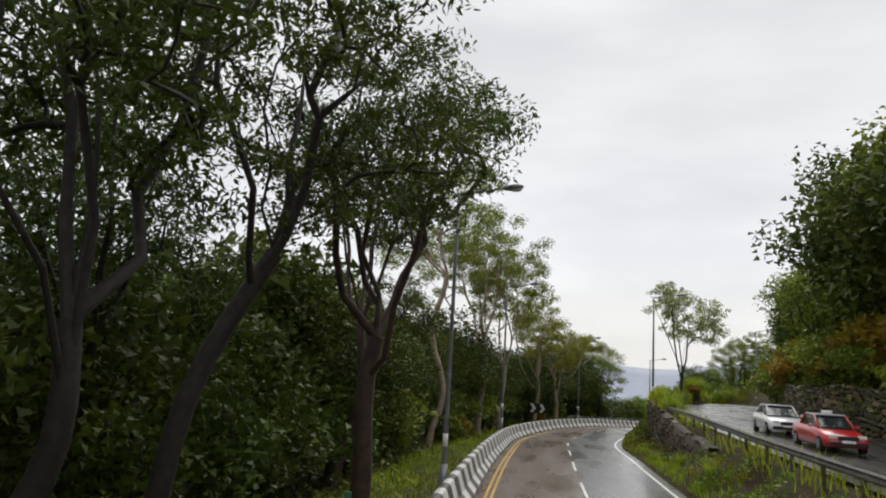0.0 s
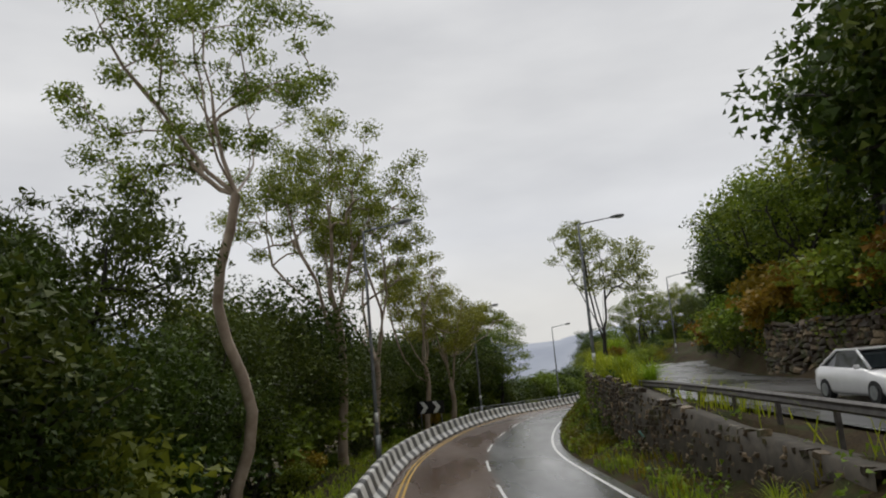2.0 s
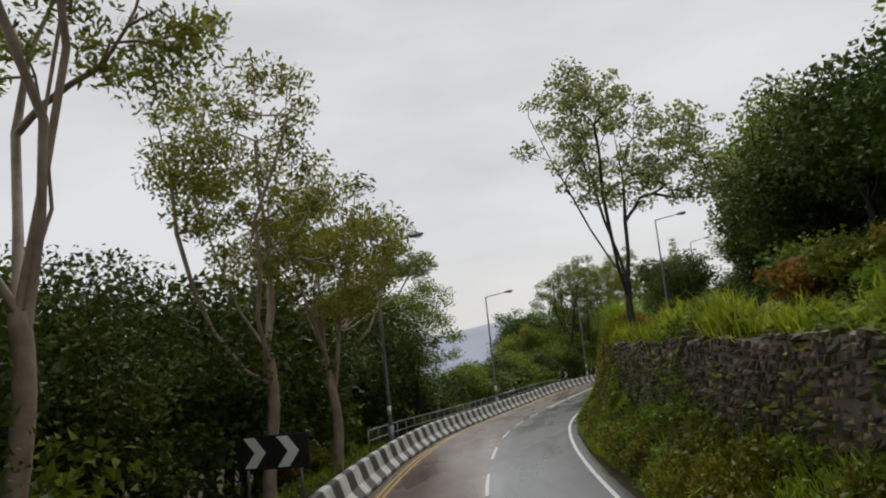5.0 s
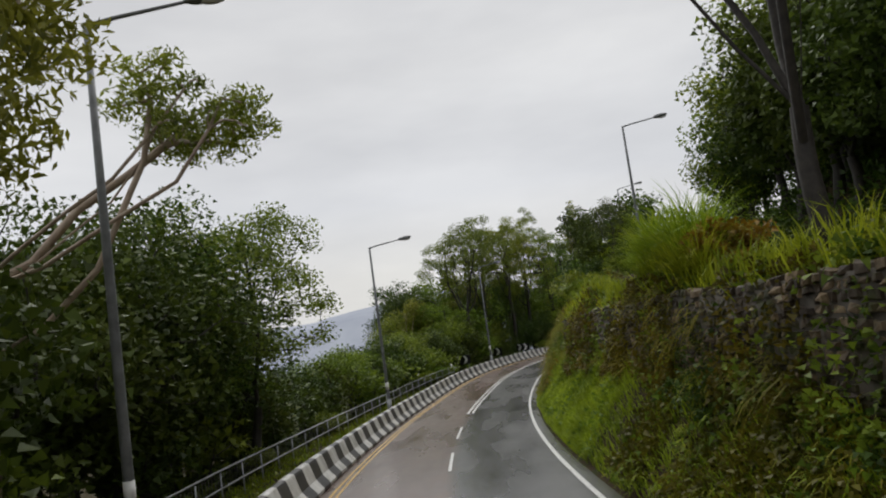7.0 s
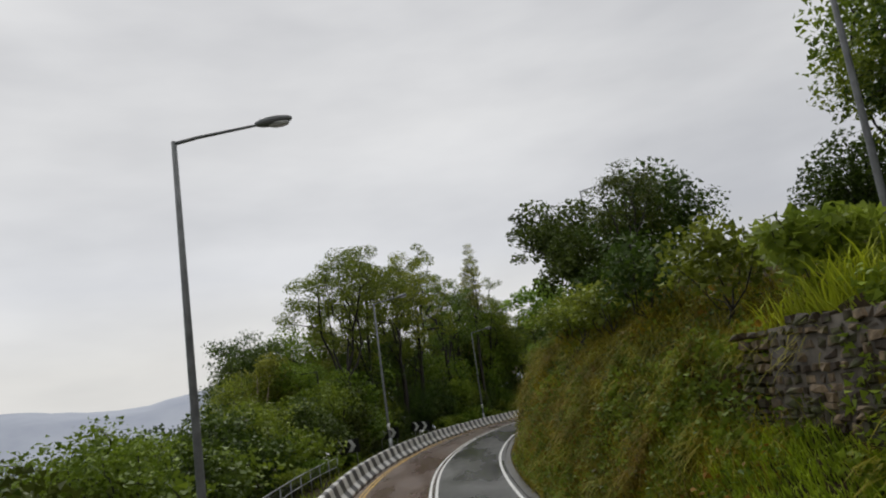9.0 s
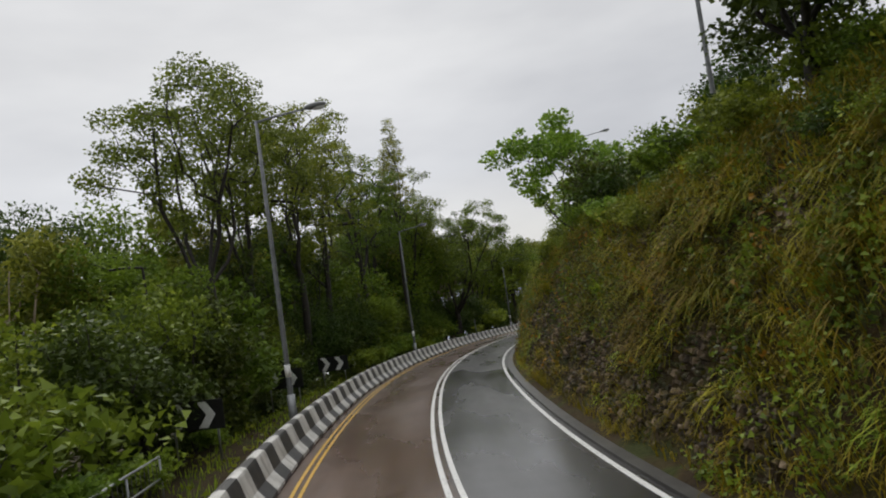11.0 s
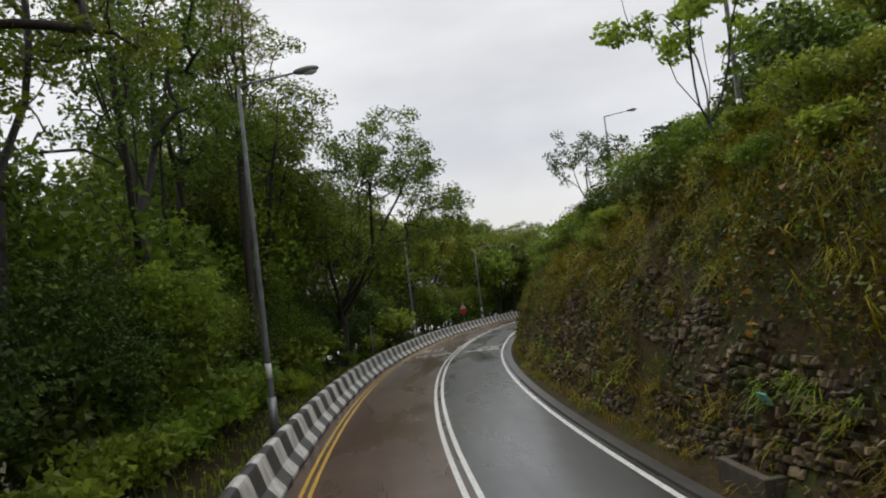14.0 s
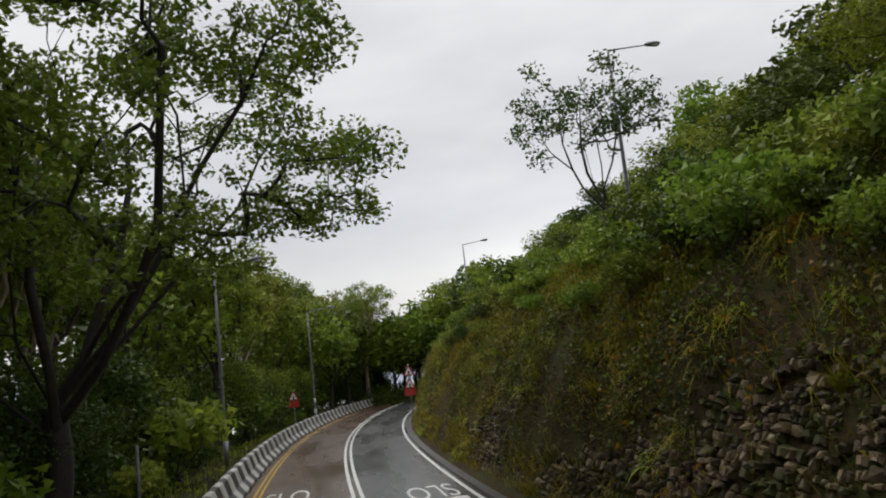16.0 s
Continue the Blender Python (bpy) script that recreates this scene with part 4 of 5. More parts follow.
scrub("hillside_scrub", "dense green scrub on the hill above the cut slope", 61, 148, 300, 9.0, 24, 1100, 1.2, 60000, 0.25, LEAF_MID)
scrub("hillside_scrub", "dark green scrub on the hill above the cut slope", 62, 148, 300, 9.0, 24, 600, 1.2, 32000, 0.25, LEAF_DARK)
scrub("hillside_scrub", "dark scrub on the hill behind the upper road", 63, 30, 148, 16.6, 26, 700, 1.2, 52000, 0.25, LEAF_DARK)
scrub("hillside_scrub", "rusty and olive scrub behind the upper road", 64, 40, 108, 16.6, 19.2, 130, 1.1, 12000, 0.18, LEAF_RUST)
scrub("hillside_scrub", "yellow-green scrub behind the upper road", 68, 40, 112, 16.4, 19.0, 200, 1.3, 20000, 0.17, LEAF_MID)
# undergrowth takes the dark leaf colour to stand for under-canopy shade
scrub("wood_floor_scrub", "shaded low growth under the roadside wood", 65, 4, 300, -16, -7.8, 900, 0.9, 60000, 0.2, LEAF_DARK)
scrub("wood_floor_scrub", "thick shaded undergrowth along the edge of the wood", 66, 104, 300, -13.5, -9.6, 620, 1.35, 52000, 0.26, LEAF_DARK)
scrub("wood_floor_scrub", "dark undergrowth closing the far bend", 67, 297, 318, -9, 12, 260, 1.9, 16000, 0.36, LEAF_DARK)
# shrubs along the terrace edge
for _u, _k, _s in ((66, 6, 0.7), (69, 6, 0.85), (74, 6, 0.9), (78, 5, 0.6), (82, 6, 0.95), (87, 6, 0.8), (92, 6, 0.7), (72, 6, 0.6), (76, 6, 0.7), (80, 6, 0.55), (85, 6, 0.8), (90, 5, 0.6), (96, 5, 0.6), (103, 7, 0.7), (121, 6, 1.0), (125, 6, 1.1), (129, 5, 0.9), (134, 4, 0.9), (138, 5, 0.9), (143, 5, 0.9), (140, 5, 0.8), (147, 5, 0.9)):
    grow(_k, _u, 7.0, _s)


# ---- crash barrier, in cast lengths ----
PROFILE = ((-3.70, 0.0), (-3.70, 0.09), (-3.92, 0.34), (-4.06, 0.78), (-4.09, 0.84), (-4.2, 0.87), (-4.31, 0.84), (-4.33, 0.78), (-4.36, 0.0))
barrier = tagged(new("crash_barrier"), "concrete crash barrier in black and white painted blocks", "barrier")
for _u in np.arange(-20, 316, 3.8):
    _uu = np.linspace(_u + 0.008, _u + 3.792, 5)
    _P, _UV = [], []
    for _x in _uu:
        for _k, (_v, _h) in enumerate(PROFILE):
            _P.append(W(_x, _v, _h + 0.01))
            _UV.append((_x, 0.2 * _k))
    _m = len(PROFILE)
    _F = [[_a * _m + _b, _a * _m + _b + 1, (_a + 1) * _m + _b + 1, (_a + 1) * _m + _b] for _a in range(4) for _b in range(_m - 1)]
    _F += [list(range(_m))[::-1], [4 * _m + _b for _b in range(_m)]]
    part("barrier_block", mesh_of("barrier_block", np.array(_P), _F, BARRIER, False, np.array(_UV)), barrier)


# ---- street lamps ----
def street_lamp(height, label):
    root = tagged(new("street_lamp"), label, "street lamp", "street lamps")
    v, f = tube([(0, 0, -0.3), (0, 0, 0.2), (0, 0, 1.5), (0, 0, height * 0.6), (0, 0, height)], [0.098, 0.098, 0.094, 0.077, 0.055], 10)
    part("pole", mesh_of("pole", v, f, PAINT_GREY, True), root)
    v, f = tube([(0, 0, 0), (0, 0, 1.2), (0, 0, 1.21)], [0.14, 0.14, 0.1], 10)
    part("base", mesh_of("base", v, f, STEEL, True), root, "galvanised pole base")
    v, f = tube([(0, 0, 1.75), (0, 0, 2.15)], [0.098, 0.096], 10)
    part("white_band", mesh_of("white_band", v, f, PAINT_WHITE, True), root, "white painted band")
    v, f = tube([(0, 0, height - 0.05), (0.5, 0, height + 0.04), (1.2, 0, height + 0.12), (1.9, 0, height + 0.2)], [0.045, 0.04, 0.035, 0.03], 8)
    arm = part("arm", mesh_of("arm", v, f, PAINT_GREY, True), root)
    bm = bmesh.new()
    bmesh.ops.create_uvsphere(bm, u_segments=14, v_segments=8, radius=1.0)
    bmesh.ops.transform(bm, matrix=Matrix.Translation((2.12, 0, height + 0.24)) @ Matrix.Rotation(-0.1, 4, "Y") @ Matrix.Diagonal((0.42, 0.16, 0.11, 1)), verts=bm.verts)
    head = part("lantern", bm_mesh("lantern", bm, PAINT_GREY, True), root)
    bm = bmesh.new()
    bmesh.ops.create_uvsphere(bm, u_segments=12, v_segments=6, radius=1.0)
    bmesh.ops.transform(bm, matrix=Matrix.Translation((2.2, 0, height + 0.19)) @ Matrix.Diagonal((0.27, 0.12, 0.1, 1)), verts=bm.verts)
    part("bowl", bm_mesh("bowl", bm, GLASS_LAMP, True), head, "clear lamp bowl")
    return root


_lamp = None
for _u, _v, _h, _tall in ((33.2, -4.5, 0, 9.4), (66.9, -5.15, 0, 11.3), (99, -5.2, 0, 10), (128.4, -4.7, 0, 10), (165.5, -4.85, 0, 10.9), (202.3, -5.1, 0, 11.0), (248.2, -6.1, 0, 10.1), (277, -5.3, 0, 10),
                          (71.6, 5.85, 2.5, 8.95), (128, 10.6, 4.2, 10.4), (165.1, 11.1, 7.0, 9.5), (203.9, 11.3, 7.2, 9.5), (238.1, 12.8, 7.6, 8.9), (281, 9.7, 6.5, 8.8)):
    if _lamp is None:
        _lamp = street_lamp(10.0, "grey steel street lamp with a short arm")
        _new = _lamp
    else:
        _new = copy_thing(_lamp, Matrix())
    _slim = 0.8 if _u < 40 else 1.0
    _new.matrix_basis = at(_u, _v, _h, 0) @ Matrix.Diagonal((_slim, _slim, _tall / 10.0, 1))


# ---- chevron boards ----
def chevron_board(label):
    """Black board with two white arrowheads that point along +x, facing -y."""
    root = tagged(new("chevron_board"), label, "road sign", "chevron boards")
    bm = bmesh.new()
    add_box(bm, 2.2, 0.03, 0.9, (0, 0, 1.1), 0.008)
    part("board", bm_mesh("board", bm, BLACK), root)
    for x0 in (-0.85, 0.15):
        bm = bmesh.new()
        o = [(0, 0.4), (0.34, 0.4), (0.66, 0), (0.34, -0.4), (0, -0.4), (0.32, 0)]
        vs = [bm.verts.new((x0 + x, -0.021, 1.1 + z)) for x, z in o]
        bm.faces.new(vs[:3] + vs[5:])
        bm.faces.new(vs[2:])
        ex = bmesh.ops.extrude_face_region(bm, geom=bm.faces[:])
        bmesh.ops.translate(bm, vec=(0, 0.004, 0), verts=[e for e in ex["geom"] if isinstance(e, bmesh.types.BMVert)])
        bmesh.ops.recalc_face_normals(bm, faces=bm.faces)
        part("chevron", bm_mesh("chevron", bm, PAINT_WHITE), root, "white arrowhead")
    for x in (-0.8, 0.8):
        v, f = tube([(x, 0.05, -0.4), (x, 0.05, 1.5)], [0.035, 0.035], 8)
        part("post", mesh_of("post", v, f, STEEL, True), root)
    return root


_board = chevron_board("black board with two white arrowheads on steel posts")
_board.matrix_basis = at(83.6, -5.6, 0.75, -14)
for _u, _v, _h, _turn in ((185.4, -7.3, 0.15, -20), (175.0, -7.4, 0.2, -20), (163.2, -7.4, 0.2, -20)):
    copy_thing(_board, at(_u, _v, _h, _turn))


# ---- warning signs ----
def warning_sign(label, plates=1):
    root = tagged(new("warning_sign"), label, "road sign")
    top = 2.1 + 1.0 * plates
    v, f = tube([(0, 0, -0.3), (0, 0, top)], [0.04, 0.04], 8)
    part("post", mesh_of("post", v, f, STEEL, True), root)
    for k in range(plates):
        z = top - 0.85 - 0.95 * k
        for size, y, mat, nm in ((0.5, -0.05, SIGN_RED, "triangle"), (0.34, -0.066, PAINT_WHITE, "sign_face")):
            bm = bmesh.new()
            c = z + 0.28
            vs = [bm.verts.new((size * math.sin(a), y, c + size * math.cos(a))) for a in (0, 2.094, 4.189)]
            bm.faces.new(vs)
            ex = bmesh.ops.extrude_face_region(bm, geom=bm.faces[:])
            bmesh.ops.translate(bm, vec=(0, 0.012, 0), verts=[e for e in ex["geom"] if isinstance(e, bmesh.types.BMVert)])
            bmesh.ops.recalc_face_normals(bm, faces=bm.faces)
            part(nm, bm_mesh(nm, bm, mat), root)
        bm = bmesh.new()
        add_box(bm, 0.1, 0.008, 0.24, (0, -0.074, z + 0.24))
        part("symbol", bm_mesh("symbol", bm, BLACK), root)
    bm = bmesh.new()
    add_box(bm, 0.86, 0.016, 0.46, (0, -0.055, top - 1.12 - 0.95 * (plates - 1)), 0.01)
    part("plate", bm_mesh("plate", bm, SIGN_RED), root, "red supplementary plate")
    return root


warning_sign("red and white triangle sign with red plate on a post").matrix_basis = at(267.5, -5.2, 0.1, -8)
warning_sign("two stacked red triangle signs with a red plate", 2).matrix_basis = at(264.4, 3.95, 0.05, -8)


# ---- guard rail of the upper road ----
RAIL_PROFILE = ((0.02, 0.16), (-0.04, 0.11), (0.0, 0.04), (-0.04, -0.04), (0.02, -0.1), (0.05, -0.1), (0.0, -0.04), (0.04, 0.04), (0.0, 0.11), (0.05, 0.16))
_bm = bmesh.new()
add_box(_bm, 0.1, 0.12, 1.5, (0, 0, 0.1), 0.01)
_post = bm_mesh("post", _bm, STEEL_DARK)


def guard_rail(label, u0, u1, v):
    """A corrugated beam on posts along the edge of the terrace."""
    rail = tagged(new("guard_rail"), label, "guard rail", "guard rails")
    uu, m = np.arange(u0, u1, 1.0), len(RAIL_PROFILE)
    P = [W(x, v + dv, float(platform(x)) + 0.72 + dh) for x in uu for dv, dh in RAIL_PROFILE]
    F = [[a * m + b, a * m + (b + 1) % m, (a + 1) * m + (b + 1) % m, (a + 1) * m + b] for a in range(len(uu) - 1) for b in range(m)]
    part("beam", mesh_of("beam", np.array(P), F, STEEL_DARK), rail)
    for u in np.arange(u0 + 1, u1, 2.6):
        part("post", _post, rail).matrix_basis = at(float(u), v + 0.12, float(platform(u)), 0)


guard_rail("weathered steel guard rail on posts along the terrace", 22, 66, 6.1)
guard_rail("grey steel guard rail behind the stone wall", 109, 123, 6.85)


# ---- grass and creepers: too many to count ----
def surface(u, v):
    """Places on the hillside, with its small unevenness, and unit normals."""
    h = rough_land(u, v)
    p = W(u, v, h)
    e = 0.15
    a = W(u + e, v, rough_land(u + e, v)) - p
    b = W(u, v + e, rough_land(u, v + e)) - p
    n = np.cross(b, a)
    n /= np.linalg.norm(n, axis=1)[:, None] + 1e-9
    return p, np.where(n[:, 2:] < 0, -n, n)


def blades(rng, p, n, length, width, arch=0.5):
    """Bent grass blades rooted at p."""
    k = len(p)
    side = rng.normal(size=(k, 3))
    side[:, 2] = 0
    side /= np.linalg.norm(side, axis=1)[:, None] + 1e-9
    up = n * 0.35 + np.array([0, 0, 0.8]) + rng.normal(size=(k, 3)) * 0.18
    up /= np.linalg.norm(up, axis=1)[:, None]
    out = np.cross(side, up)
    ln = (length * (0.55 + 0.8 * rng.random(k)))[:, None]
    w = (width * (0.7 + 0.6 * rng.random(k)))[:, None]
    bend = (arch * (0.3 + rng.random(k)))[:, None]
    mid = p + up * ln * 0.6 + out * ln * 0.22 * bend
    tip = p + up * ln * (1.0 - 0.35 * bend) + out * ln * 0.75 * bend
    root = p - up * 0.05
    v = np.stack([root - side * w, root + side * w, mid + side * w * 0.8, tip, mid - side * w * 0.8], 1)
    i = 5 * np.arange(k)[:, None]
    return v.reshape(-1, 3), np.concatenate([np.concatenate([i, i + 1, i + 2, i + 4], 1)]), np.concatenate([i + 4, i + 2, i + 3], 1)


def grass_sheet(name, label, seed, count, u0, u1, v0, v1, length, width, mat, keep=None, arch=0.5):
    rng = np.random.default_rng(seed)
    u, v = u0 + (u1 - u0) * rng.random(count), v0 + (v1 - v0) * rng.random(count)
    if keep is not None:
        w = keep(u, v) * (1 - 0.72 * stony(u, v))
        ok = rng.random(count) < w
        u, v = u[ok], v[ok]
    p, n = surface(u, v)
    vs, quads, tris = blades(rng, p, n, length, width, arch)
    me = mesh_of(name, vs, quads.tolist() + tris.tolist(), mat)
    return tagged(new(name, me), label, "vegetation", kind="stuff")


def patches(scale, seed, low=0.45, high=0.6):
    def f(u, v):
        x = np.array([noise.noise(Vector((a * scale, b * scale, seed))) * 0.5 + 0.5 for a, b in zip(u, v)])
        return np.clip((x - low) / (high - low), 0, 1)
    return f


grass_sheet("verge_grass", "green grass on the verge behind the barrier", 1, 26000, 24, 290, -8.0, -4.5, 0.3, 0.014, GRASS, patches(0.5, 1.0, 0.3, 0.5))
grass_sheet("bank_grass", "green and yellow grass on the roadside bank", 2, 15000, 18, 100, 3.75, 5.6, 0.36, 0.016, GRASS, lambda u, v: patches(0.45, 2.0, 0.42, 0.56)(u, v) * np.where((u < 66) & (v > 4.5), 0.05, np.where(u < 66, 0.5, 1.0)))
grass_sheet("bank_grass", "lush bright grass on the bank under the wall", 3, 34000, 90, 130, 3.7, 5.6, 0.32, 0.014, GRASS, lambda u, v: np.interp(u, (92, 97, 106, 109), (0.6, 0.25, 0.25, 1.0)), 0.7)
grass_sheet("terrace_grass", "tall grass along the top of the stone wall", 4, 20000, 24, 126, 5.75, 7.2, 0.95, 0.018, GRASS, lambda u, v: patches(0.35, 3.0, 0.4, 0.55)(u, v) * np.interp(u, (56, 66), (0.12, 1.0)), 0.8)
grass_sheet("slope_grass", "olive grass and ferns on the cut slope", 5, 42000, 124, 292, 4.3, 9.5, 0.7, 0.009, GRASS_OLIVE, lambda u, v: patches(0.5, 4.0, 0.38, 0.55)(u, v) * np.where(u < 152, 1.0, np.interp(v, (4.4, 5.3, 6.4), (0.12, 0.35, 1.0))), 1.6)
grass_sheet("slope_grass", "dry yellow grass hanging on the cut slope", 6, 34000, 126, 292, 4.3, 9.0, 0.75, 0.009, GRASS_DRY, lambda u, v: patches(0.3, 5.0, 0.42, 0.54)(u, v) * np.where(u < 152, 1.0, np.interp(v, (4.4, 5.3, 6.4), (0.35, 0.6, 1.0))), 1.7)
grass_sheet("slope_grass", "yellow dry grass along the foot of the cut slope", 8, 14000, 148, 290, 4.0, 4.6, 0.36, 0.013, GRASS_OLIVE, patches(0.3, 15.0, 0.38, 0.5), 0.8)
grass_sheet("bank_grass", "dry grass tufts on the roadside bank", 7, 3500, 18, 100, 3.9, 5.5, 0.42, 0.016, GRASS_DRY, patches(0.5, 6.0, 0.5, 0.62), 0.9)

grass_sheet("slope_grass", "olive grass over the start of the cut slope", 9, 15000, 127, 152, 3.8, 5.7, 0.5, 0.011, GRASS_OLIVE, lambda u, v: np.clip(0.25 + patches(0.4, 31.0, 0.4, 0.55)(u, v), 0, 1), 1.2)


def creeper(name, label, seed, count, u0, u1, v0, v1, size, mat, keep=None, lift=0.25):
    """Small leaves that lie over the ground in patches."""
    rng = np.random.default_rng(seed)
    u, v = u0 + (u1 - u0) * rng.random(count), v0 + (v1 - v0) * rng.random(count)
    if keep is not None:
        ok = rng.random(count) < keep(u, v) * (1 - 0.72 * stony(u, v))
        u, v = u[ok], v[ok]
    p, n = surface(u, v)
    p = p + n * (rng.random(len(p)) ** 2 * lift + 0.02)[:, None]
    vs, f = leaf_quads(rng, p, np.full(len(p), 0.12), np.full(len(p), 2), size, 0.3, 1.0, 0.6)
    return tagged(new(name, mesh_of(name, vs, f, mat)), label, "vegetation", kind="stuff")


creeper("slope_creeper", "dark green creepers over the cut slope", 11, 46000, 124, 292, 5.0, 10.5, 0.09, LEAF_SLOPE, patches(0.22, 7.0, 0.44, 0.54), 0.6)
creeper("slope_creeper", "olive bracken over the cut slope", 16, 40000, 124, 292, 4.3, 10.0, 0.1, LEAF_OLIVE, patches(0.25, 17.0, 0.45, 0.54), 0.4)
creeper("slope_creeper", "olive-brown withered creepers over the cut slope", 12, 12000, 124, 292, 4.3, 9.0, 0.13, LEAF_RUST, patches(0.3, 8.0, 0.52, 0.62), 0.35)
creeper("bank_creeper", "leafy weeds on the bank under the upper road", 13, 14000, 18, 146, 3.8, 6.0, 0.13, LEAF_MID, lambda u, v: patches(0.5, 9.0, 0.49, 0.6)(u, v) * np.where((u > 40) & (u < 64), 0.3, 1.0), 0.3)
creeper("wall_creeper", "leafy creepers hanging over the stone wall", 15, 26000, 66, 134, 5.2, 6.3, 0.13, LEAF_MID, lambda u, v: patches(0.35, 13.0, 0.46, 0.56)(u, v) * np.interp(u, (66, 106, 113), (0.6, 0.8, 2.5)), 0.4)
creeper("bank_creeper", "olive moss and bracken on the bank under the wall", 18, 22000, 62, 104, 3.9, 5.4, 0.12, LEAF_OLIVE, patches(0.5, 19.0, 0.35, 0.5), 0.25)
creeper("wall_creeper", "olive creepers and moss over wall and bank", 19, 16000, 97, 122, 5.25, 5.95, 0.12, LEAF_OLIVE, patches(0.4, 23.0, 0.4, 0.5), 0.4)
creeper("wall_creeper", "dark ivy over the stone wall", 20, 16000, 60, 104, 4.9, 5.9, 0.11, LEAF_DARK, patches(0.45, 24.0, 0.52, 0.6), 0.3)
creeper("slope_creeper", "dark leafy ground cover on the cut slope", 21, 56000, 130, 292, 4.75, 9.0, 0.095, LEAF_DARK, lambda u, v: patches(0.3, 25.0, 0.3, 0.46)(u, v) * np.interp(v, (4.75, 5.2), (0.3, 1.0)), 0.3)
creeper("slope_creeper", "fresh green leafy cover at the start of the cut slope", 22, 16000, 128, 153, 3.9, 6.2, 0.1, LEAF_MID, patches(0.35, 32.0, 0.46, 0.56), 0.4)
creeper("slope_creeper", "withered brown tangle over the rubble", 23, 46000, 150, 245, 4.35, 6.8, 0.085, LEAF_BROWN, patches(0.5, 33.0, 0.42, 0.52), 0.35)
creeper("slope_creeper", "olive moss tufts between the stones", 24, 22000, 150, 245, 4.3, 6.0, 0.07, LEAF_OLIVE, patches(0.8, 34.0, 0.48, 0.56), 0.3)
creeper("verge_weeds", "leafy weeds behind the barrier", 14, 14000, 20, 290, -9.0, -5.2, 0.15, LEAF_MID, patches(0.4, 10.0, 0.42, 0.6), 0.35)


def tussocks(name, label, seed, count, u0, u1, v0, v1, each, length, width, mat, keep):
    """Hanging grass in tussocks: blades start out of the slope and bend down over it."""
    rng = np.random.default_rng(seed)
    u, v = u0 + (u1 - u0) * rng.random(count), v0 + (v1 - v0) * rng.random(count)
    ok = rng.random(count) < keep(u, v) * (1 - 0.75 * stony(u, v))
    p, n = surface(u[ok], v[ok])
    size = 0.6 + 0.8 * rng.random(len(p))
    k = len(p) * each
    P, N, S = np.repeat(p, each, 0), np.repeat(n, each, 0), np.repeat(size, each)
    out = N * np.array([1, 1, 0])
    out /= np.linalg.norm(out, axis=1)[:, None] + 1e-6
    go = 0.75 * out + np.array([0, 0, 0.75]) + rng.normal(size=(k, 3)) * np.array([0.55, 0.55, 0.25])
    go /= np.linalg.norm(go, axis=1)[:, None]
    side = np.cross(go, [0, 0, 1.0])
    side /= np.linalg.norm(side, axis=1)[:, None] + 1e-6
    ln = (length * S * (0.45 + 0.75 * rng.random(k)))[:, None]
    w = (width * (0.7 + 0.6 * rng.random(k)))[:, None]
    g = (0.55 + 0.45 * rng.random(k))[:, None]
    root = P + rng.normal(size=(k, 3)) * 0.09 * S[:, None] - N * 0.05
    rows = []
    for t, ww in ((0.0, 0.8), (0.35, 1.0), (0.7, 0.75), (1.0, 0.0)):
        q = root + go * ln * t + np.array([0, 0, -1.0]) * ln * g * t**2
        rows += [q - side * w * ww, q + side * w * ww] if ww else [q]
    i = 7 * np.arange(k)[:, None]
    quads = np.concatenate([np.concatenate([i, i + 1, i + 3, i + 2], 1), np.concatenate([i + 2, i + 3, i + 5, i + 4], 1)])
    tris = np.concatenate([i + 4, i + 5, i + 6], 1)
    me = mesh_of(name, np.stack(rows, 1).reshape(-1, 3), quads.tolist() + tris.tolist(), mat)
    return tagged(new(name, me), label, "vegetation", kind="stuff")


def slope_share(u, v):
    """More tussocks towards the top of the cut slope, fewer over its stony foot."""
    return np.interp(v, (4.4, 5.2, 5.7, 6.5), (0.25, 0.45, 0.8, 1.0))


tussocks("slope_tussocks", "olive tussocks of long grass hanging on the cut slope", 41, 1150, 126, 262, 4.5, 8.6, 42, 0.75, 0.009, GRASS_OLIVE, lambda u, v: patches(0.28, 41.0, 0.42, 0.52)(u, v) * slope_share(u, v))
tussocks("slope_tussocks", "golden dry tussocks hanging on the cut slope", 42, 850, 126, 226, 4.7, 8.0, 42, 0.85, 0.009, GRASS_DRY, lambda u, v: patches(0.25, 42.0, 0.46, 0.54)(u, v) * slope_share(u, v))
tussocks("slope_tussocks", "fresh green tussocks on the cut slope", 43, 700, 128, 290, 4.4, 8.4, 38, 0.65, 0.01, GRASS, lambda u, v: patches(0.3, 43.0, 0.48, 0.56)(u, v) * slope_share(u, v))
tussocks("bank_tussocks", "olive grass tussocks on the bank under the wall", 47, 330, 60, 102, 3.9, 5.35, 36, 0.42, 0.01, GRASS_OLIVE, lambda u, v: patches(0.5, 47.0, 0.42, 0.52)(u, v))
tussocks("bank_tussocks", "green weeds in tufts on the bank under the wall", 48, 230, 60, 126, 3.85, 5.4, 36, 0.45, 0.012, GRASS, lambda u, v: patches(0.45, 48.0, 0.48, 0.56)(u, v))
tussocks("slope_tussocks", "long golden grass bending over the start of the cut slope", 49, 190, 127, 158, 4.6, 7.8, 60, 1.15, 0.011, GRASS_DRY, lambda u, v: patches(0.3, 49.0, 0.42, 0.5)(u, v))
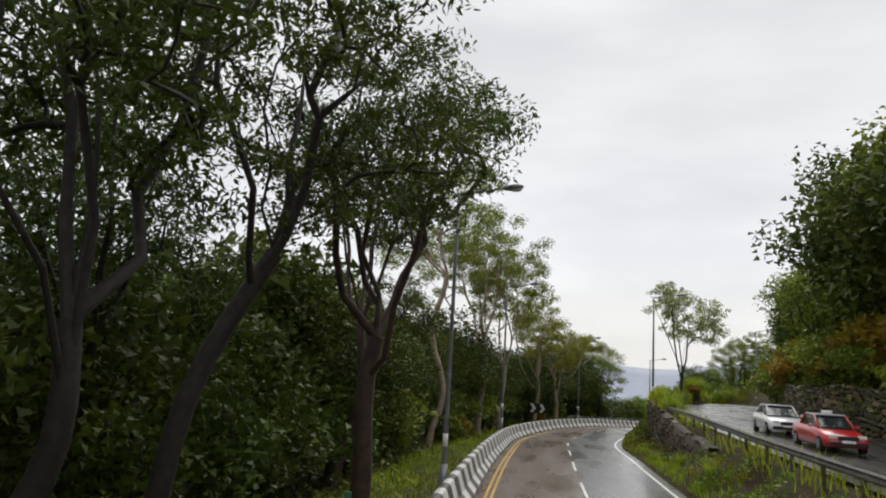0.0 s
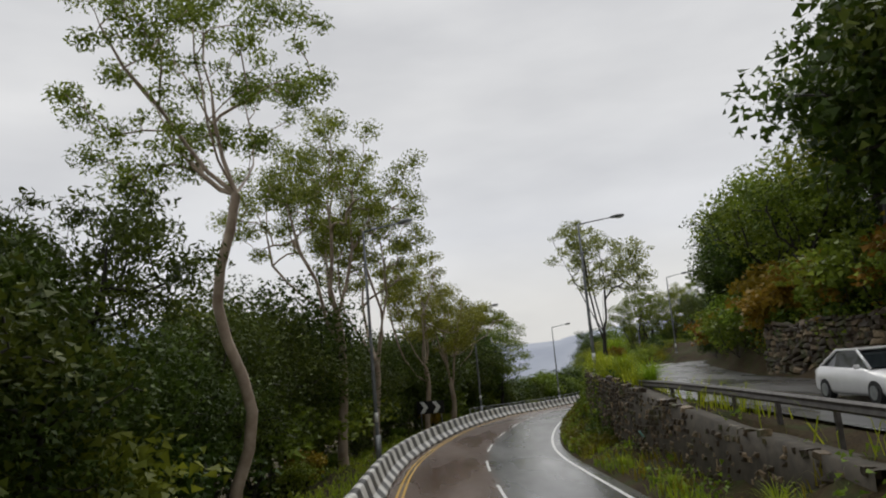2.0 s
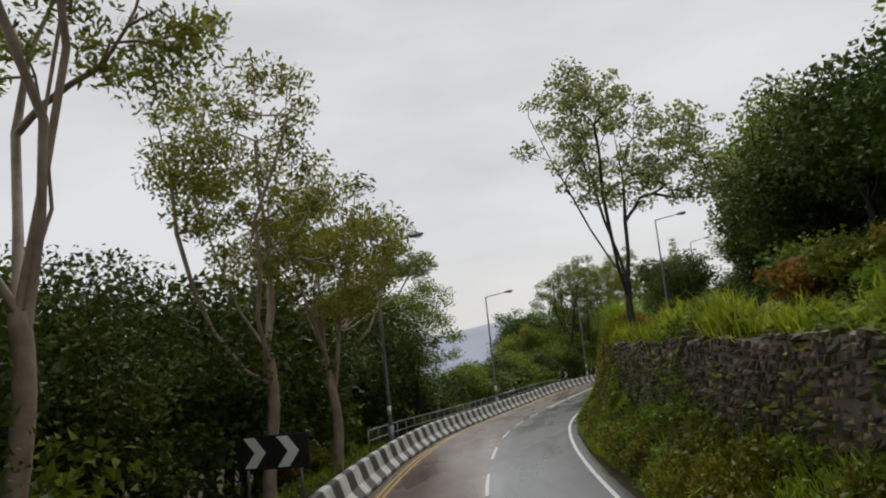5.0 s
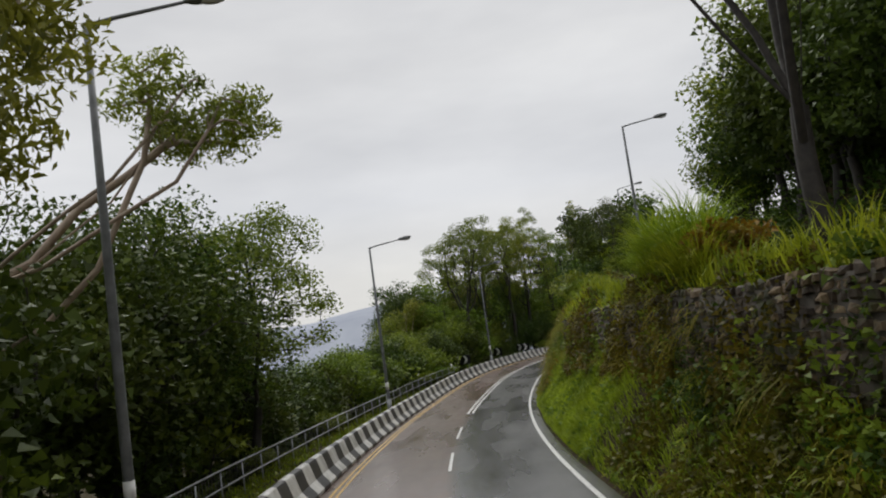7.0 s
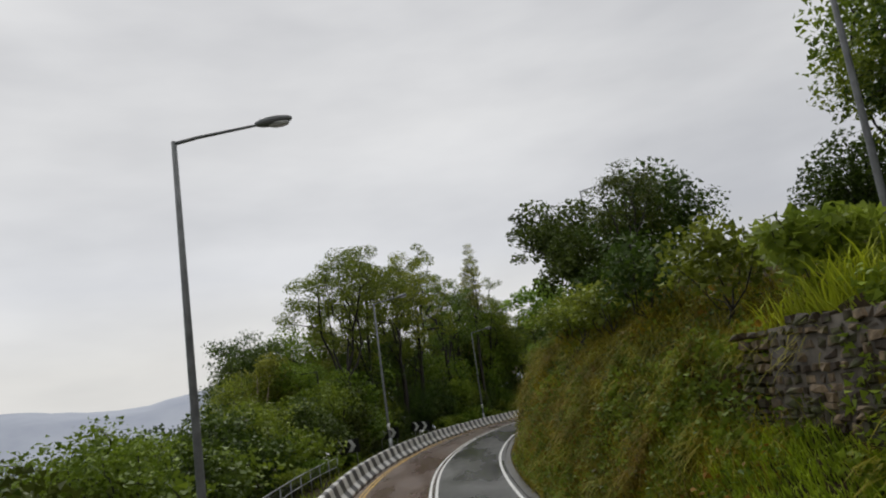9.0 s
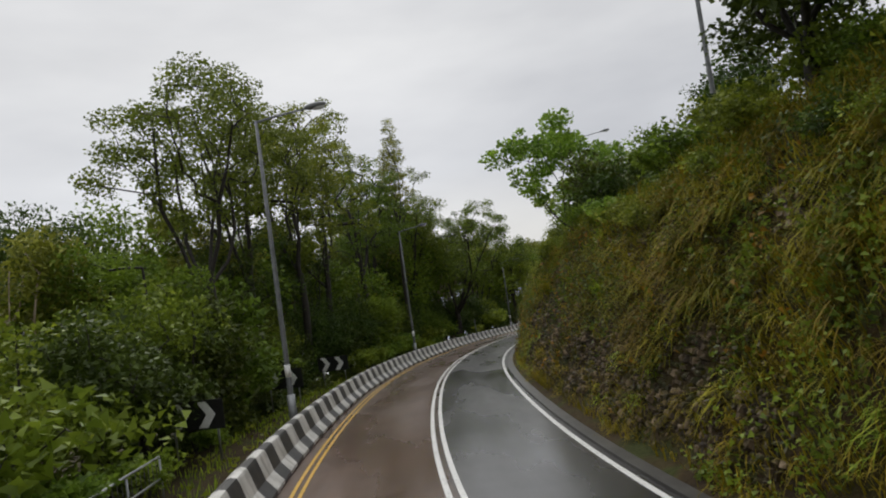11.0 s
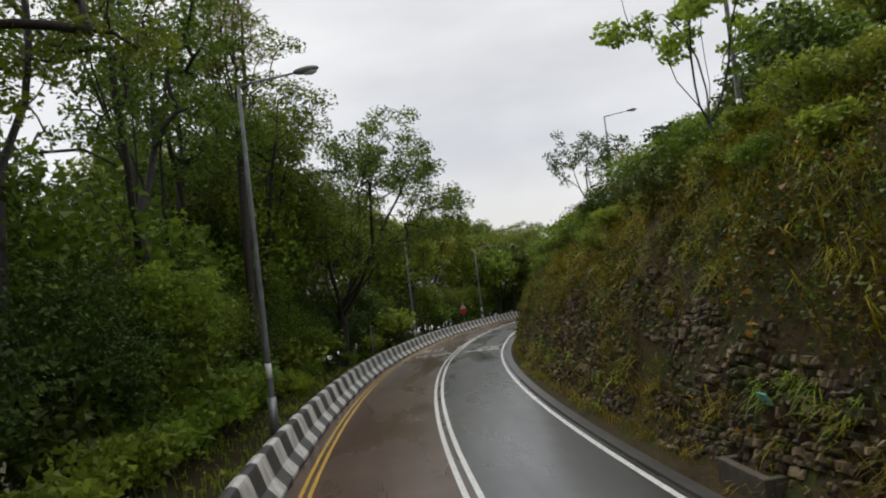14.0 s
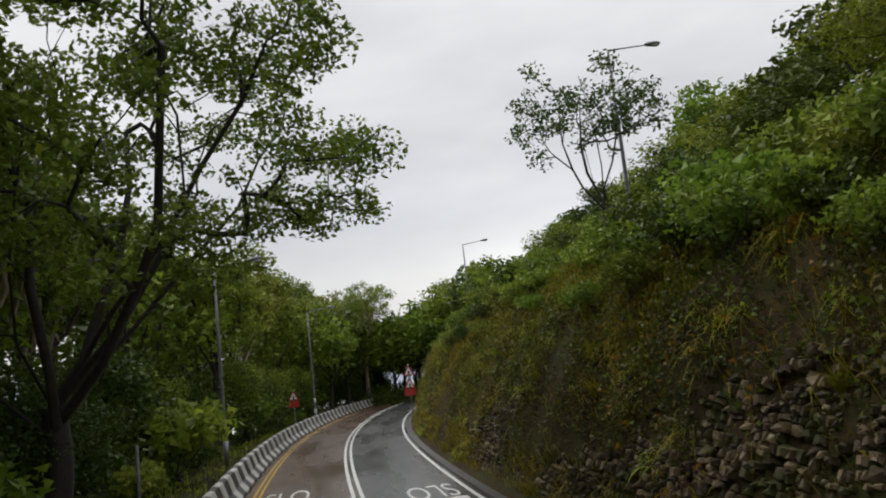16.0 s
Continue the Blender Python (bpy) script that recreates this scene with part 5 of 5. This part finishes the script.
tussocks("slope_tussocks", "long green grass bending over the start of the cut slope", 50, 190, 127, 158, 4.2, 7.6, 60, 1.0, 0.012, GRASS_OLIVE, lambda u, v: patches(0.3, 50.0, 0.42, 0.5)(u, v))
tussocks("foot_tussocks", "olive grass along the foot of the cut slope", 45, 480, 140, 290, 4.1, 4.65, 34, 0.5, 0.01, GRASS_OLIVE, lambda u, v: 4 * patches(0.2, 45.0, 0.42, 0.5)(u, v))
tussocks("foot_tussocks", "green weeds and grass at the foot of the stones", 46, 300, 140, 290, 4.15, 4.8, 34, 0.5, 0.012, GRASS, lambda u, v: 4 * patches(0.2, 46.0, 0.5, 0.56)(u, v))
tussocks("wall_tussocks", "dry olive grass hanging over the wall", 44, 170, 97, 131, 5.4, 6.3, 42, 0.9, 0.012, GRASS_OLIVE, lambda u, v: np.interp(u, (97, 101, 109, 113, 124, 128), (0.3, 1.0, 1.0, 0.15, 0.2, 1.0)))


# ---- long grass clumps that can be told apart ----
def grass_clump(seed, label, n=150, length=1.3, mat=GRASS):
    rng = np.random.default_rng(seed)
    pieces = []
    for _ in range(n):
        a = rng.random() * 6.283
        out = np.array([math.cos(a), math.sin(a), 0])
        side = np.array([-math.sin(a), math.cos(a), 0])
        ln = length * (0.5 + 0.7 * rng.random())
        b = 0.4 + 0.9 * rng.random()
        w = 0.007 + 0.008 * rng.random()
        root = out * 0.15 * rng.random()
        pts = [root + out * ln * b * t**1.8 * 0.75 + np.array([0, 0, ln * (t - 0.55 * b * t**2.4)]) for t in (0, 0.35, 0.7, 1.0)]
        v = []
        for k, q in enumerate(pts):
            ww = w * (1, 0.95, 0.7, 0.1)[k]
            v += [q - side * ww, q + side * ww]
        pieces.append((np.array(v), [[0, 1, 3, 2], [2, 3, 5, 4], [4, 5, 7, 6]]))
    return tagged(new("grass_clump", mesh_of("grass_clump", *join(pieces), mat)), label, "grass", "long grass clumps")


_clumps = [grass_clump(1, "arching clump of long green grass"), grass_clump(2, "arching clump of long dry yellow grass", mat=GRASS_DRY), grass_clump(3, "tall clump of silver grass", 260, 1.9), grass_clump(4, "drooping olive grass tuft on the cut slope", 170, 1.4, GRASS_OLIVE)]
_used = set()
_crng = np.random.default_rng(9)


def put_clump(k, u, v, size, h=None):
    ob = _clumps[k] if k not in _used else copy_thing(_clumps[k], Matrix())
    _used.add(k)
    hh = float(rough_land(np.array([u]), np.array([v]))[0]) - 0.05 if h is None else h
    ob.matrix_basis = at(u, v, hh, float(_crng.random() * 360)) @ Matrix.Scale(size, 4)


for _u, _v, _k, _s in ((60, 6.4, 2, 0.9), (63.5, 6.2, 0, 1.1), (73, 6.4, 0, 1.0), (78, 6.3, 0, 1.0), (83, 6.4, 1, 0.8), (88, 6.3, 0, 0.9), (102.8, 6.3, 2, 1.0), (104.2, 6.4, 2, 1.2), (105.5, 6.4, 2, 1.2), (106.8, 6.4, 2, 1.2), (108, 6.5, 2, 1.1), (105, 7.0, 2, 1.4), (106.5, 7.1, 2, 1.4), (104, 6.9, 2, 1.3),
                       (103.4, 6.1, 2, 1.0), (107.6, 6.9, 2, 1.3), (106, 6.1, 2, 1.0), (46, 4.6, 0, 0.7), (52, 4.4, 0, 0.6), (40, 4.6, 0, 0.8), (57, 4.3, 0, 0.6), (211, 5.9, 1, 1.2), (211.6, 6.0, 1, 1.3), (172.6, 5.4, 3, 0.9), (214.7, -6.6, 0, 1.3), (215.5, -6.9, 0, 1.1), (186.8, 4.45, 0, 0.6)):
    put_clump(_k, _u, _v, _s)
for _i in range(140):
    _u = 127 + 1.12 * _i + float(_crng.normal())
    put_clump(int(_crng.choice([3, 3, 1, 3, 0])), _u, float(5.0 + 3.6 * _crng.random()), float(0.35 + 0.35 * _crng.random()))


# ---- rubble stones ----
def stone_mesh(seed):
    """A rough block one unit long and high whose front faces -y; its edges are chamfered and uneven."""
    rng = np.random.default_rng(seed)
    v = []
    for y, s in ((0.5, 0.95), (-0.1, 1.0), (-0.5, 0.66)):
        for x, z in ((-0.5, -0.5), (0.5, -0.5), (0.5, 0.5), (-0.5, 0.5)):
            j = rng.normal(size=3) * (0.075, 0.06, 0.085)
            v.append((x * s + j[0], y + j[1], z * s + j[2]))
    f = [[8, 9, 10, 11]]
    for a in (0, 4):
        for k in range(4):
            f.append([a + k, a + (k + 1) % 4, a + 4 + (k + 1) % 4, a + 4 + k])
    return np.array(v), f


STONES = [stone_mesh(s) for s in range(9)]
STONE_DATA = [mesh_of("stone", v, f, STONE) for v, f in STONES]


def stone_places(rng, u0, u1, face, rows, keep, lo=0.18, hi=0.5, coarse=1.0, fit=0.82, rough=1.0):
    """Courses of stones over a face: face(u, k) gives the place of row height k and the lean; yields poses with sizes."""
    out = []
    h = 0.0
    while h < rows:
        ch = (0.09 + 0.13 * rng.random()) * coarse
        u = u0 + rng.random() * 0.3
        while u < u1:
            w = lo + (hi - lo) * rng.random() ** 1.5
            v, z, lean = face(u + w / 2, h + ch / 2 + 0.1 * math.sin(0.8 * u + 2.0 * h))
            if v is not None and keep(u, z):
                p = W(u + w / 2, v, z)
                m = pose(*(float(q) for q in p), lean + float(rng.normal()) * 7 * rough, float(rng.normal()) * 9 * rough, heading(u) - 90 + float(rng.normal()) * 9 * rough)
                out.append((u, m @ Matrix.Diagonal((w * (fit + 0.14 * float(rng.random())), 0.2 + 0.12 * float(rng.random()), ch * (0.85 + 0.2 * float(rng.random())), 1)), int(rng.integers(9))))
            u += w
        h += ch
    return out


def lay_stones(root, places, near):
    """The nearest as stones of their own, the rest as one piece of masonry."""
    near_set = sorted(range(len(places)), key=lambda i: abs(places[i][0] - near))[:290]
    chosen = set(near_set)
    vs, fs, k = [], [], 0
    for i, (u, m, s) in enumerate(places):
        if i in chosen:
            ob = part("stone", STONE_DATA[s], root)
            ob.matrix_basis = m
        else:
            v, f = STONES[s]
            a = np.array(m)
            vs.append(v @ a[:3, :3].T + a[:3, 3])
            fs += [[q + k for q in g] for g in f]
            k += len(v)
    if vs:
        tagged(part("masonry", mesh_of("masonry", np.concatenate(vs), fs, STONE), root), kind="stuff")


_srng = np.random.default_rng(21)
wall = tagged(new("stone_wall"), "dark wet rubble stone retaining wall under the terrace", "wall")
lay_stones(wall, stone_places(_srng, 44, 126, lambda u, k: (5.44 + 0.16 * k / 2.8, 0.2 + k, -5) if float(land(u, 5.3)) - 0.3 < 0.2 + k < float(wall_top(u)) + 0.08 else (None, 0, 0), 4.4, lambda u, z: _srng.random() < np.interp(u, (44, 56, 64), (0.25, 0.6, 0.96)), 0.16, 0.5, 0.95, 0.9, 0.5), 80)

_wu = np.arange(44, 126.1, 1.5)
_P = [W(float(_x), 5.34 + 0.16 * _t * (float(wall_top(_x)) - 0.2) / 2.8, 0.1 + _t * (float(wall_top(_x)) - 0.08)) for _x in _wu for _t in (0.0, 0.5, 1.0)]
_P += [W(float(_x), 6.0, float(wall_top(_x)) + 0.02) for _x in _wu]
_n = len(_wu)
_F = [[3 * _i + _k, 3 * _i + _k + 1, 3 * _i + _k + 4, 3 * _i + _k + 3] for _i in range(_n - 1) for _k in range(2)]
_F += [[3 * _i + 2, 3 * _n + _i, 3 * _n + _i + 1, 3 * _i + 5] for _i in range(_n - 1)]
part("mortar", mesh_of("mortar", np.array(_P), _F, MORTAR, True), wall, "dark mossy mortar bed")


def slope_face(u, k):
    """The lower part of the cut slope, k metres up it."""
    z = 0.15 + k
    g = float(np.interp(u, (140, 165, 195, 215, 300), (0.9, 1.0, 1.0, 0.93, 0.93)))
    v = float(np.interp(z / g, (-0.03, 0.15, 1.5, 3.4, 5.0), (3.7, 4.3, 4.7, 5.4, 6.4)))
    z = float(rough_land(np.array([u]), np.array([v]))[0])
    return v + 0.05 + 0.04 * math.sin(0.9 * u + 5 * k), z, -18


def bare(u, z):
    v = float(np.interp(z, (0.15, 1.5, 3.4, 5.0), (4.3, 4.7, 5.4, 6.4)))
    return float(stony(np.array([u]), np.array([v]))[0]) > 0.3 and _srng.random() < 0.74


facing = tagged(new("rubble_facing"), "uneven rubble stone facing on the foot of the cut slope", "wall")
lay_stones(facing, stone_places(_srng, 150, 262, slope_face, 5.2, bare, 0.1, 0.3, 0.9), 212)
backwall = tagged(new("masonry_wall"), "coursed stone retaining wall behind the upper road", "wall")
lay_stones(backwall, stone_places(_srng, 50, 76, lambda u, k: (15.7 + 0.1 * k, float(platform(u)) + k, -4), 2.6, lambda u, z: True, 0.7, 1.4, 1.5), 62)

# ---- drain along the foot of the slope ----
tagged(new("road_shoulder", sheet(np.arange(140, 300, 1.0), np.r_[3.45, 3.8, 4.2, 4.55], lambda U, V: 0.002 * V - 0.015, "road_shoulder", SHOULDER, True)), "wet concrete shoulder and drain at the foot of the slope", "pavement", kind="structure")
tagged(new("kerb", sheet(np.arange(140, 300, 1.0), np.r_[3.40, 3.405, 3.5, 3.505], lambda U, V: np.where((V > 3.402) & (V < 3.503), 0.055, -0.05), "kerb", SHOULDER, True, False)), "low dark concrete kerb along the road edge", "kerb", kind="structure")


def catch_pit():
    root = tagged(new("catch_pit"), "open concrete catch pit at the foot of the slope", "drain")
    for nm, sx, sy, x, y in (("side_wall", 0.15, 1.5, -0.55, 0), ("side_wall", 0.15, 1.5, 0.55, 0), ("end_wall", 0.95, 0.15, 0, 0.675), ("end_wall", 0.95, 0.15, 0, -0.675)):
        bm = bmesh.new()
        add_box(bm, sx, sy, 0.75, (x, y, 0.05), 0.02)
        part(nm, bm_mesh(nm, bm, MORTAR), root)
    bm = bmesh.new()
    add_box(bm, 0.9, 1.2, 0.04, (0, 0, -0.2))
    part("pit_floor", bm_mesh("pit_floor", bm, BLACK), root)
    return root


catch_pit().matrix_basis = at(190.8, 4.6, 0.05, 0)

# ---- fence behind the barrier ----
fence = tagged(new("metal_fence"), "thin galvanised railing behind the barrier", "fence")
_fu = np.arange(100, 158.1, 2.0)
for _h in (1.05, 0.55):
    _v, _f = tube([W(float(_x), -6.6, _h - 0.05) for _x in _fu], np.full(len(_fu), 0.03), 6)
    part("rail", mesh_of("rail", _v, _f, STEEL, True), fence)
_v, _f = tube([(0, 0, -0.4), (0, 0, 1.0)], [0.03, 0.03], 6)
_fp = mesh_of("post", _v, _f, STEEL, True)
for _x in _fu:
    part("post", _fp, fence).matrix_basis = at(float(_x), -6.6, -0.05)
_v, _f = tube([(0, 0, 0.0), (0, 0, 1.0)], [0.008, 0.008], 5)
_fb = mesh_of("baluster", _v, _f, STEEL_DARK, True)
for _x in np.arange(100.25, 158, 0.25):
    if abs((_x / 2.0) - round(_x / 2.0)) > 0.05:
        part("baluster", _fb, fence).matrix_basis = at(float(_x), -6.6, -0.05)
_v, _f = tube([(0, 0, -0.3), (0, 0, 2.4)], [0.05, 0.05], 8)
tagged(new("marker_post", mesh_of("marker_post", _v, _f, PAINT_GREY, True)), "slim grey marker post behind the barrier", "post").matrix_basis = at(232, -6.2, 0)


# ---- cars on the upper road ----
GLASS_DARK, _gn, _gl, _gb = material("dark_car_glass", 0.06)
_gb.inputs["Base Color"].default_value = (0.02, 0.025, 0.028, 1)
TYRE = simple("rubber_tyre", (0.012, 0.012, 0.012), (0.03, 0.03, 0.03), 12.0, 0.8, 0.0, 0.2)
HEADLIGHT = simple("headlight_lens", (0.7, 0.7, 0.68), (0.85, 0.85, 0.83), 8.0, 0.1, 0.0, 0.0)


def car_paint(name, c):
    m, n, l, b = material(name, 0.28)
    col, _ = noise_ramp(n, l, 3.0, ((0.3, tuple(0.9 * x for x in c)), (0.7, c)))
    l.new(col, b.inputs["Base Color"])
    b.inputs["Coat Weight"].default_value = 0.6
    return m


def car(label, length, width, paint, roof_paint, saloon, roof_box=False):
    """A car that faces -y: lofted body, cabin of glass with a roof, wheels, lights."""
    root = tagged(new("car"), label, "car")
    L, hw = length / 2, width / 2
    st = ((-L, 0.32, 0.55, 0.78), (-L + 0.12, 0.24, 0.68, 0.92), (-L + 0.9, 0.2, 0.82, 1.0), (-0.75, 0.2, 0.92, 1.0), (0.8, 0.2, 0.95, 1.0), (L - 0.9 if saloon else L - 0.4, 0.2, 0.98, 1.0), (L - 0.1, 0.26, 0.92, 0.94), (L, 0.35, 0.75, 0.82))
    P, m = [], 10
    for y, z0, z1, w in st:
        x = hw * w
        P += [(-x * 0.9, y, z0), (-x, y, z0 + 0.1), (-x, y, (z0 + z1) / 2), (-x * 0.96, y, z1 - 0.06), (-x * 0.86, y, z1), (x * 0.86, y, z1), (x * 0.96, y, z1 - 0.06), (x, y, (z0 + z1) / 2), (x, y, z0 + 0.1), (x * 0.9, y, z0)]
    F = [[a * m + b, a * m + (b + 1) % m, (a + 1) * m + (b + 1) % m, (a + 1) * m + b] for a in range(len(st) - 1) for b in range(m)]
    F += [list(range(m))[::-1], [(len(st) - 1) * m + b for b in range(m)]]
    part("body", mesh_of("body", np.array(P), F, paint, True), root)
    tail = L - (1.0 if saloon else 0.35)
    cab = ((-0.95, 0.93, 0.8), (-0.25, 1.38, 0.68), (0.9, 1.42, 0.68), (tail, 0.97, 0.76))
    P, F = [], []
    for y, z, w in cab:
        P += [(-hw * 0.86, y, 0.9), (-hw * w, y, z), (hw * w, y, z), (hw * 0.86, y, 0.9)]
    for a in range(3):
        F += [[4 * a + b, 4 * a + b + 1, 4 * a + 5 + b, 4 * a + 4 + b] for b in range(3)]
    part("cabin_glass", mesh_of("cabin_glass", np.array(P), F, GLASS_DARK), root, "dark windows")
    bm = bmesh.new()
    add_box(bm, hw * 1.42, 1.35, 0.06, (0, 0.33, 1.425), 0.025)
    part("roof", bm_mesh("roof", bm, roof_paint), root)
    for sx in (-1, 1):
        for a, b in (((-0.98, 0.93), (-0.27, 1.4)), ((tail, 0.97), (0.92, 1.42))):
            v, f = tube([(sx * hw * 0.82, a[0], a[1]), (sx * hw * 0.7, b[0], b[1])], [0.045, 0.04], 6)
            part("pillar", mesh_of("pillar", v, f, paint, True), root)
        for y in (-L + 0.8, L - 0.8):
            bm = bmesh.new()
            bmesh.ops.create_cone(bm, cap_ends=True, segments=18, radius1=0.31, radius2=0.31, depth=0.2)
            bmesh.ops.transform(bm, matrix=Matrix.Translation((sx * (hw - 0.08), y, 0.31)) @ Matrix.Rotation(math.pi / 2, 4, "Y"), verts=bm.verts)
            wheel = part("wheel", bm_mesh("wheel", bm, TYRE), root)
            bm = bmesh.new()
            bmesh.ops.create_cone(bm, cap_ends=True, segments=14, radius1=0.19, radius2=0.19, depth=0.03)
            bmesh.ops.transform(bm, matrix=Matrix.Translation((sx * (hw + 0.03), y, 0.31)) @ Matrix.Rotation(math.pi / 2, 4, "Y"), verts=bm.verts)
            part("rim", bm_mesh("rim", bm, STEEL), wheel)
        bm = bmesh.new()
        add_box(bm, 0.34, 0.1, 0.14, (sx * hw * 0.62, -L + 0.06, 0.66), 0.03)
        part("headlight", bm_mesh("headlight", bm, HEADLIGHT), root)
        bm = bmesh.new()
        add_box(bm, 0.16, 0.08, 0.12, (sx * (hw + 0.06), -0.75, 0.98), 0.03)
        part("mirror", bm_mesh("mirror", bm, paint), root)
    for nm, sx, sz, z, mat in (("grille", 0.75, 0.16, 0.6, BLACK), ("bumper", width * 0.82, 0.14, 0.38, BLACK), ("number_plate", 0.5, 0.1, 0.47, PAINT_WHITE)):
        bm = bmesh.new()
        add_box(bm, sx, 0.05, sz, (0, -L - 0.02 - (0.02 if nm == "number_plate" else 0), z), 0.01)
        part(nm, bm_mesh(nm, bm, mat), root)
    if roof_box:
        bm = bmesh.new()
        add_box(bm, 0.42, 0.14, 0.14, (0, 0.1, 1.53), 0.03)
        part("roof_sign", bm_mesh("roof_sign", bm, PAINT_WHITE), root, "white roof sign")
    return root


WHITE_CAR, RED_CAR, SILVER_CAR = car_paint("white_car_paint", (0.78, 0.78, 0.78)), car_paint("red_car_paint", (0.5, 0.02, 0.025)), car_paint("silver_roof_paint", (0.6, 0.6, 0.6))
car("white hatchback on the wet upper road", 4.3, 1.78, WHITE_CAR, WHITE_CAR, False).matrix_basis = at(52.0, 10.5, float(platform(52.0)) + 0.13, -3)
car("red taxi with a silver roof on the upper road", 4.7, 1.7, RED_CAR, SILVER_CAR, True, True).matrix_basis = at(44.6, 10.4, float(platform(44.6)) + 0.13, -2)

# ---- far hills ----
# distance haze is put into the blue-grey hill colour; no mist is built
HILL, _hn, _hl, _hb = material("haze_tinted_hill", 0.9)
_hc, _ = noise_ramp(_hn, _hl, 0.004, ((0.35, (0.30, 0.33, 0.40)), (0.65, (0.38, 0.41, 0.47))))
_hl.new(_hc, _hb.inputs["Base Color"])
_az = np.radians(np.arange(-110, 111, 1.0))
_el = np.interp(np.degrees(_az), (-110, -60, -35, -24, -10, 5, 12, 17, 24, 40, 110), (4, 6, 7, 6, 3.0, 1.6, 1.3, 2.0, 2.2, 0.6, 0.6))
_el = _el + np.array([0.35 * noise.noise(Vector((a * 9, 0, 0))) + 0.15 * noise.noise(Vector((a * 30, 1, 0))) for a in _az])
_P = []
for _a, _e in zip(_az, _el):
    for _d, _z in ((2400, -130), (2700, 2700 * math.tan(radians(_e)) * 0.55), (3000, 3000 * math.tan(radians(_e)))):
        _P.append((math.sin(_a) * _d, math.cos(_a) * _d, _z))
_F = [[3 * _i + _k, 3 * _i + 3 + _k, 3 * _i + 4 + _k, 3 * _i + 1 + _k] for _i in range(len(_az) - 1) for _k in range(2)]
tagged(new("backdrop", mesh_of("backdrop", np.array(_P), _F, HILL, True)), "far hills coloured blue-grey for distance haze", "hills", kind="structure")


# ---- lettering and worn joint on the road ----
def road_word(word, u, v, turn, tall, wide, label):
    c = bpy.data.curves.new("lettering", "FONT")
    c.body, c.align_x, c.align_y, c.size = word, "CENTER", "CENTER", 1.0
    tmp = new("tmp", c)
    bpy.context.view_layer.update()
    me = bpy.data.meshes.new_from_object(tmp.evaluated_get(bpy.context.evaluated_depsgraph_get()))
    bpy.data.objects.remove(tmp)
    me.materials.clear()
    me.materials.append(LINE_WHITE)
    ob = tagged(new("road_lettering", me), label, "road marking", kind="structure")
    p, q = W(u - 1, v, 0), W(u + 1, v, 0)
    ob.matrix_basis = at(u, v, 0.034 - 0.012 * abs(v), turn) @ Matrix.Rotation(math.atan2(q[2] - p[2], 2.0) * (1 if turn < 90 else -1), 4, "X") @ Matrix.Diagonal((wide, tall, 1, 1))


road_word("SLOW", 234.2, -1.75, 0, 3.4, 0.85, "worn white word painted on the road")
road_word("SLOW", 231.5, 1.7, 180, 3.4, 0.85, "worn white word painted for oncoming traffic")
for _u in (233.0,):
    _jr = np.random.default_rng(3)
    _vv = np.linspace(-3.0, 3.2, 24)
    _uu = _u - 3.4 + 0.12 * _jr.normal(size=24)
    _P = [W(float(_a + _s), float(_b), 0.036 - 0.012 * abs(_b)) for _a, _b in zip(_uu, _vv) for _s in (-0.3, 0.3)]
    _F = [[2 * _i, 2 * _i + 1, 2 * _i + 3, 2 * _i + 2] for _i in range(23) if _i not in (0, 4, 10, 11, 12, 18, 22)]
    tagged(new("road_joint", mesh_of("road_joint", np.array(_P), _F, LINE_WHITE)), "pale broken joint line across the road", "road marking", kind="structure")

# ---- litter ----
TEAL = simple("teal_plastic", (0.12, 0.38, 0.36), (0.2, 0.5, 0.46), 4.0, 0.4, 0.0, 0.1)
for _u, _v, _h in ((57.6, 5.3, 1.15), (190.7, 4.62, 1.5)):
    _bm = bmesh.new()
    add_box(_bm, 0.28, 0.03, 0.22, (0, 0, 0), 0.01)
    tagged(new("marker_plate", bm_mesh("marker_plate", _bm, TEAL)), "small teal marker plate on the bank", "plate").matrix_basis = at(_u, _v - 0.12, _h, 90) @ Matrix.Rotation(-0.5, 4, "X")

GREEN_PLASTIC = simple("green_plastic", (0.02, 0.12, 0.05), (0.04, 0.2, 0.08), 5.0, 0.5, 0.0, 0.1)
_bm = bmesh.new()
add_box(_bm, 0.16, 0.05, 1.3, (0, 0, 0.45), 0.015)
tagged(new("marker_post", bm_mesh("marker_post", _bm, GREEN_PLASTIC)), "flat green plastic marker post under the trees", "post").matrix_basis = at(27.1, -5.9, 0.0, 8)
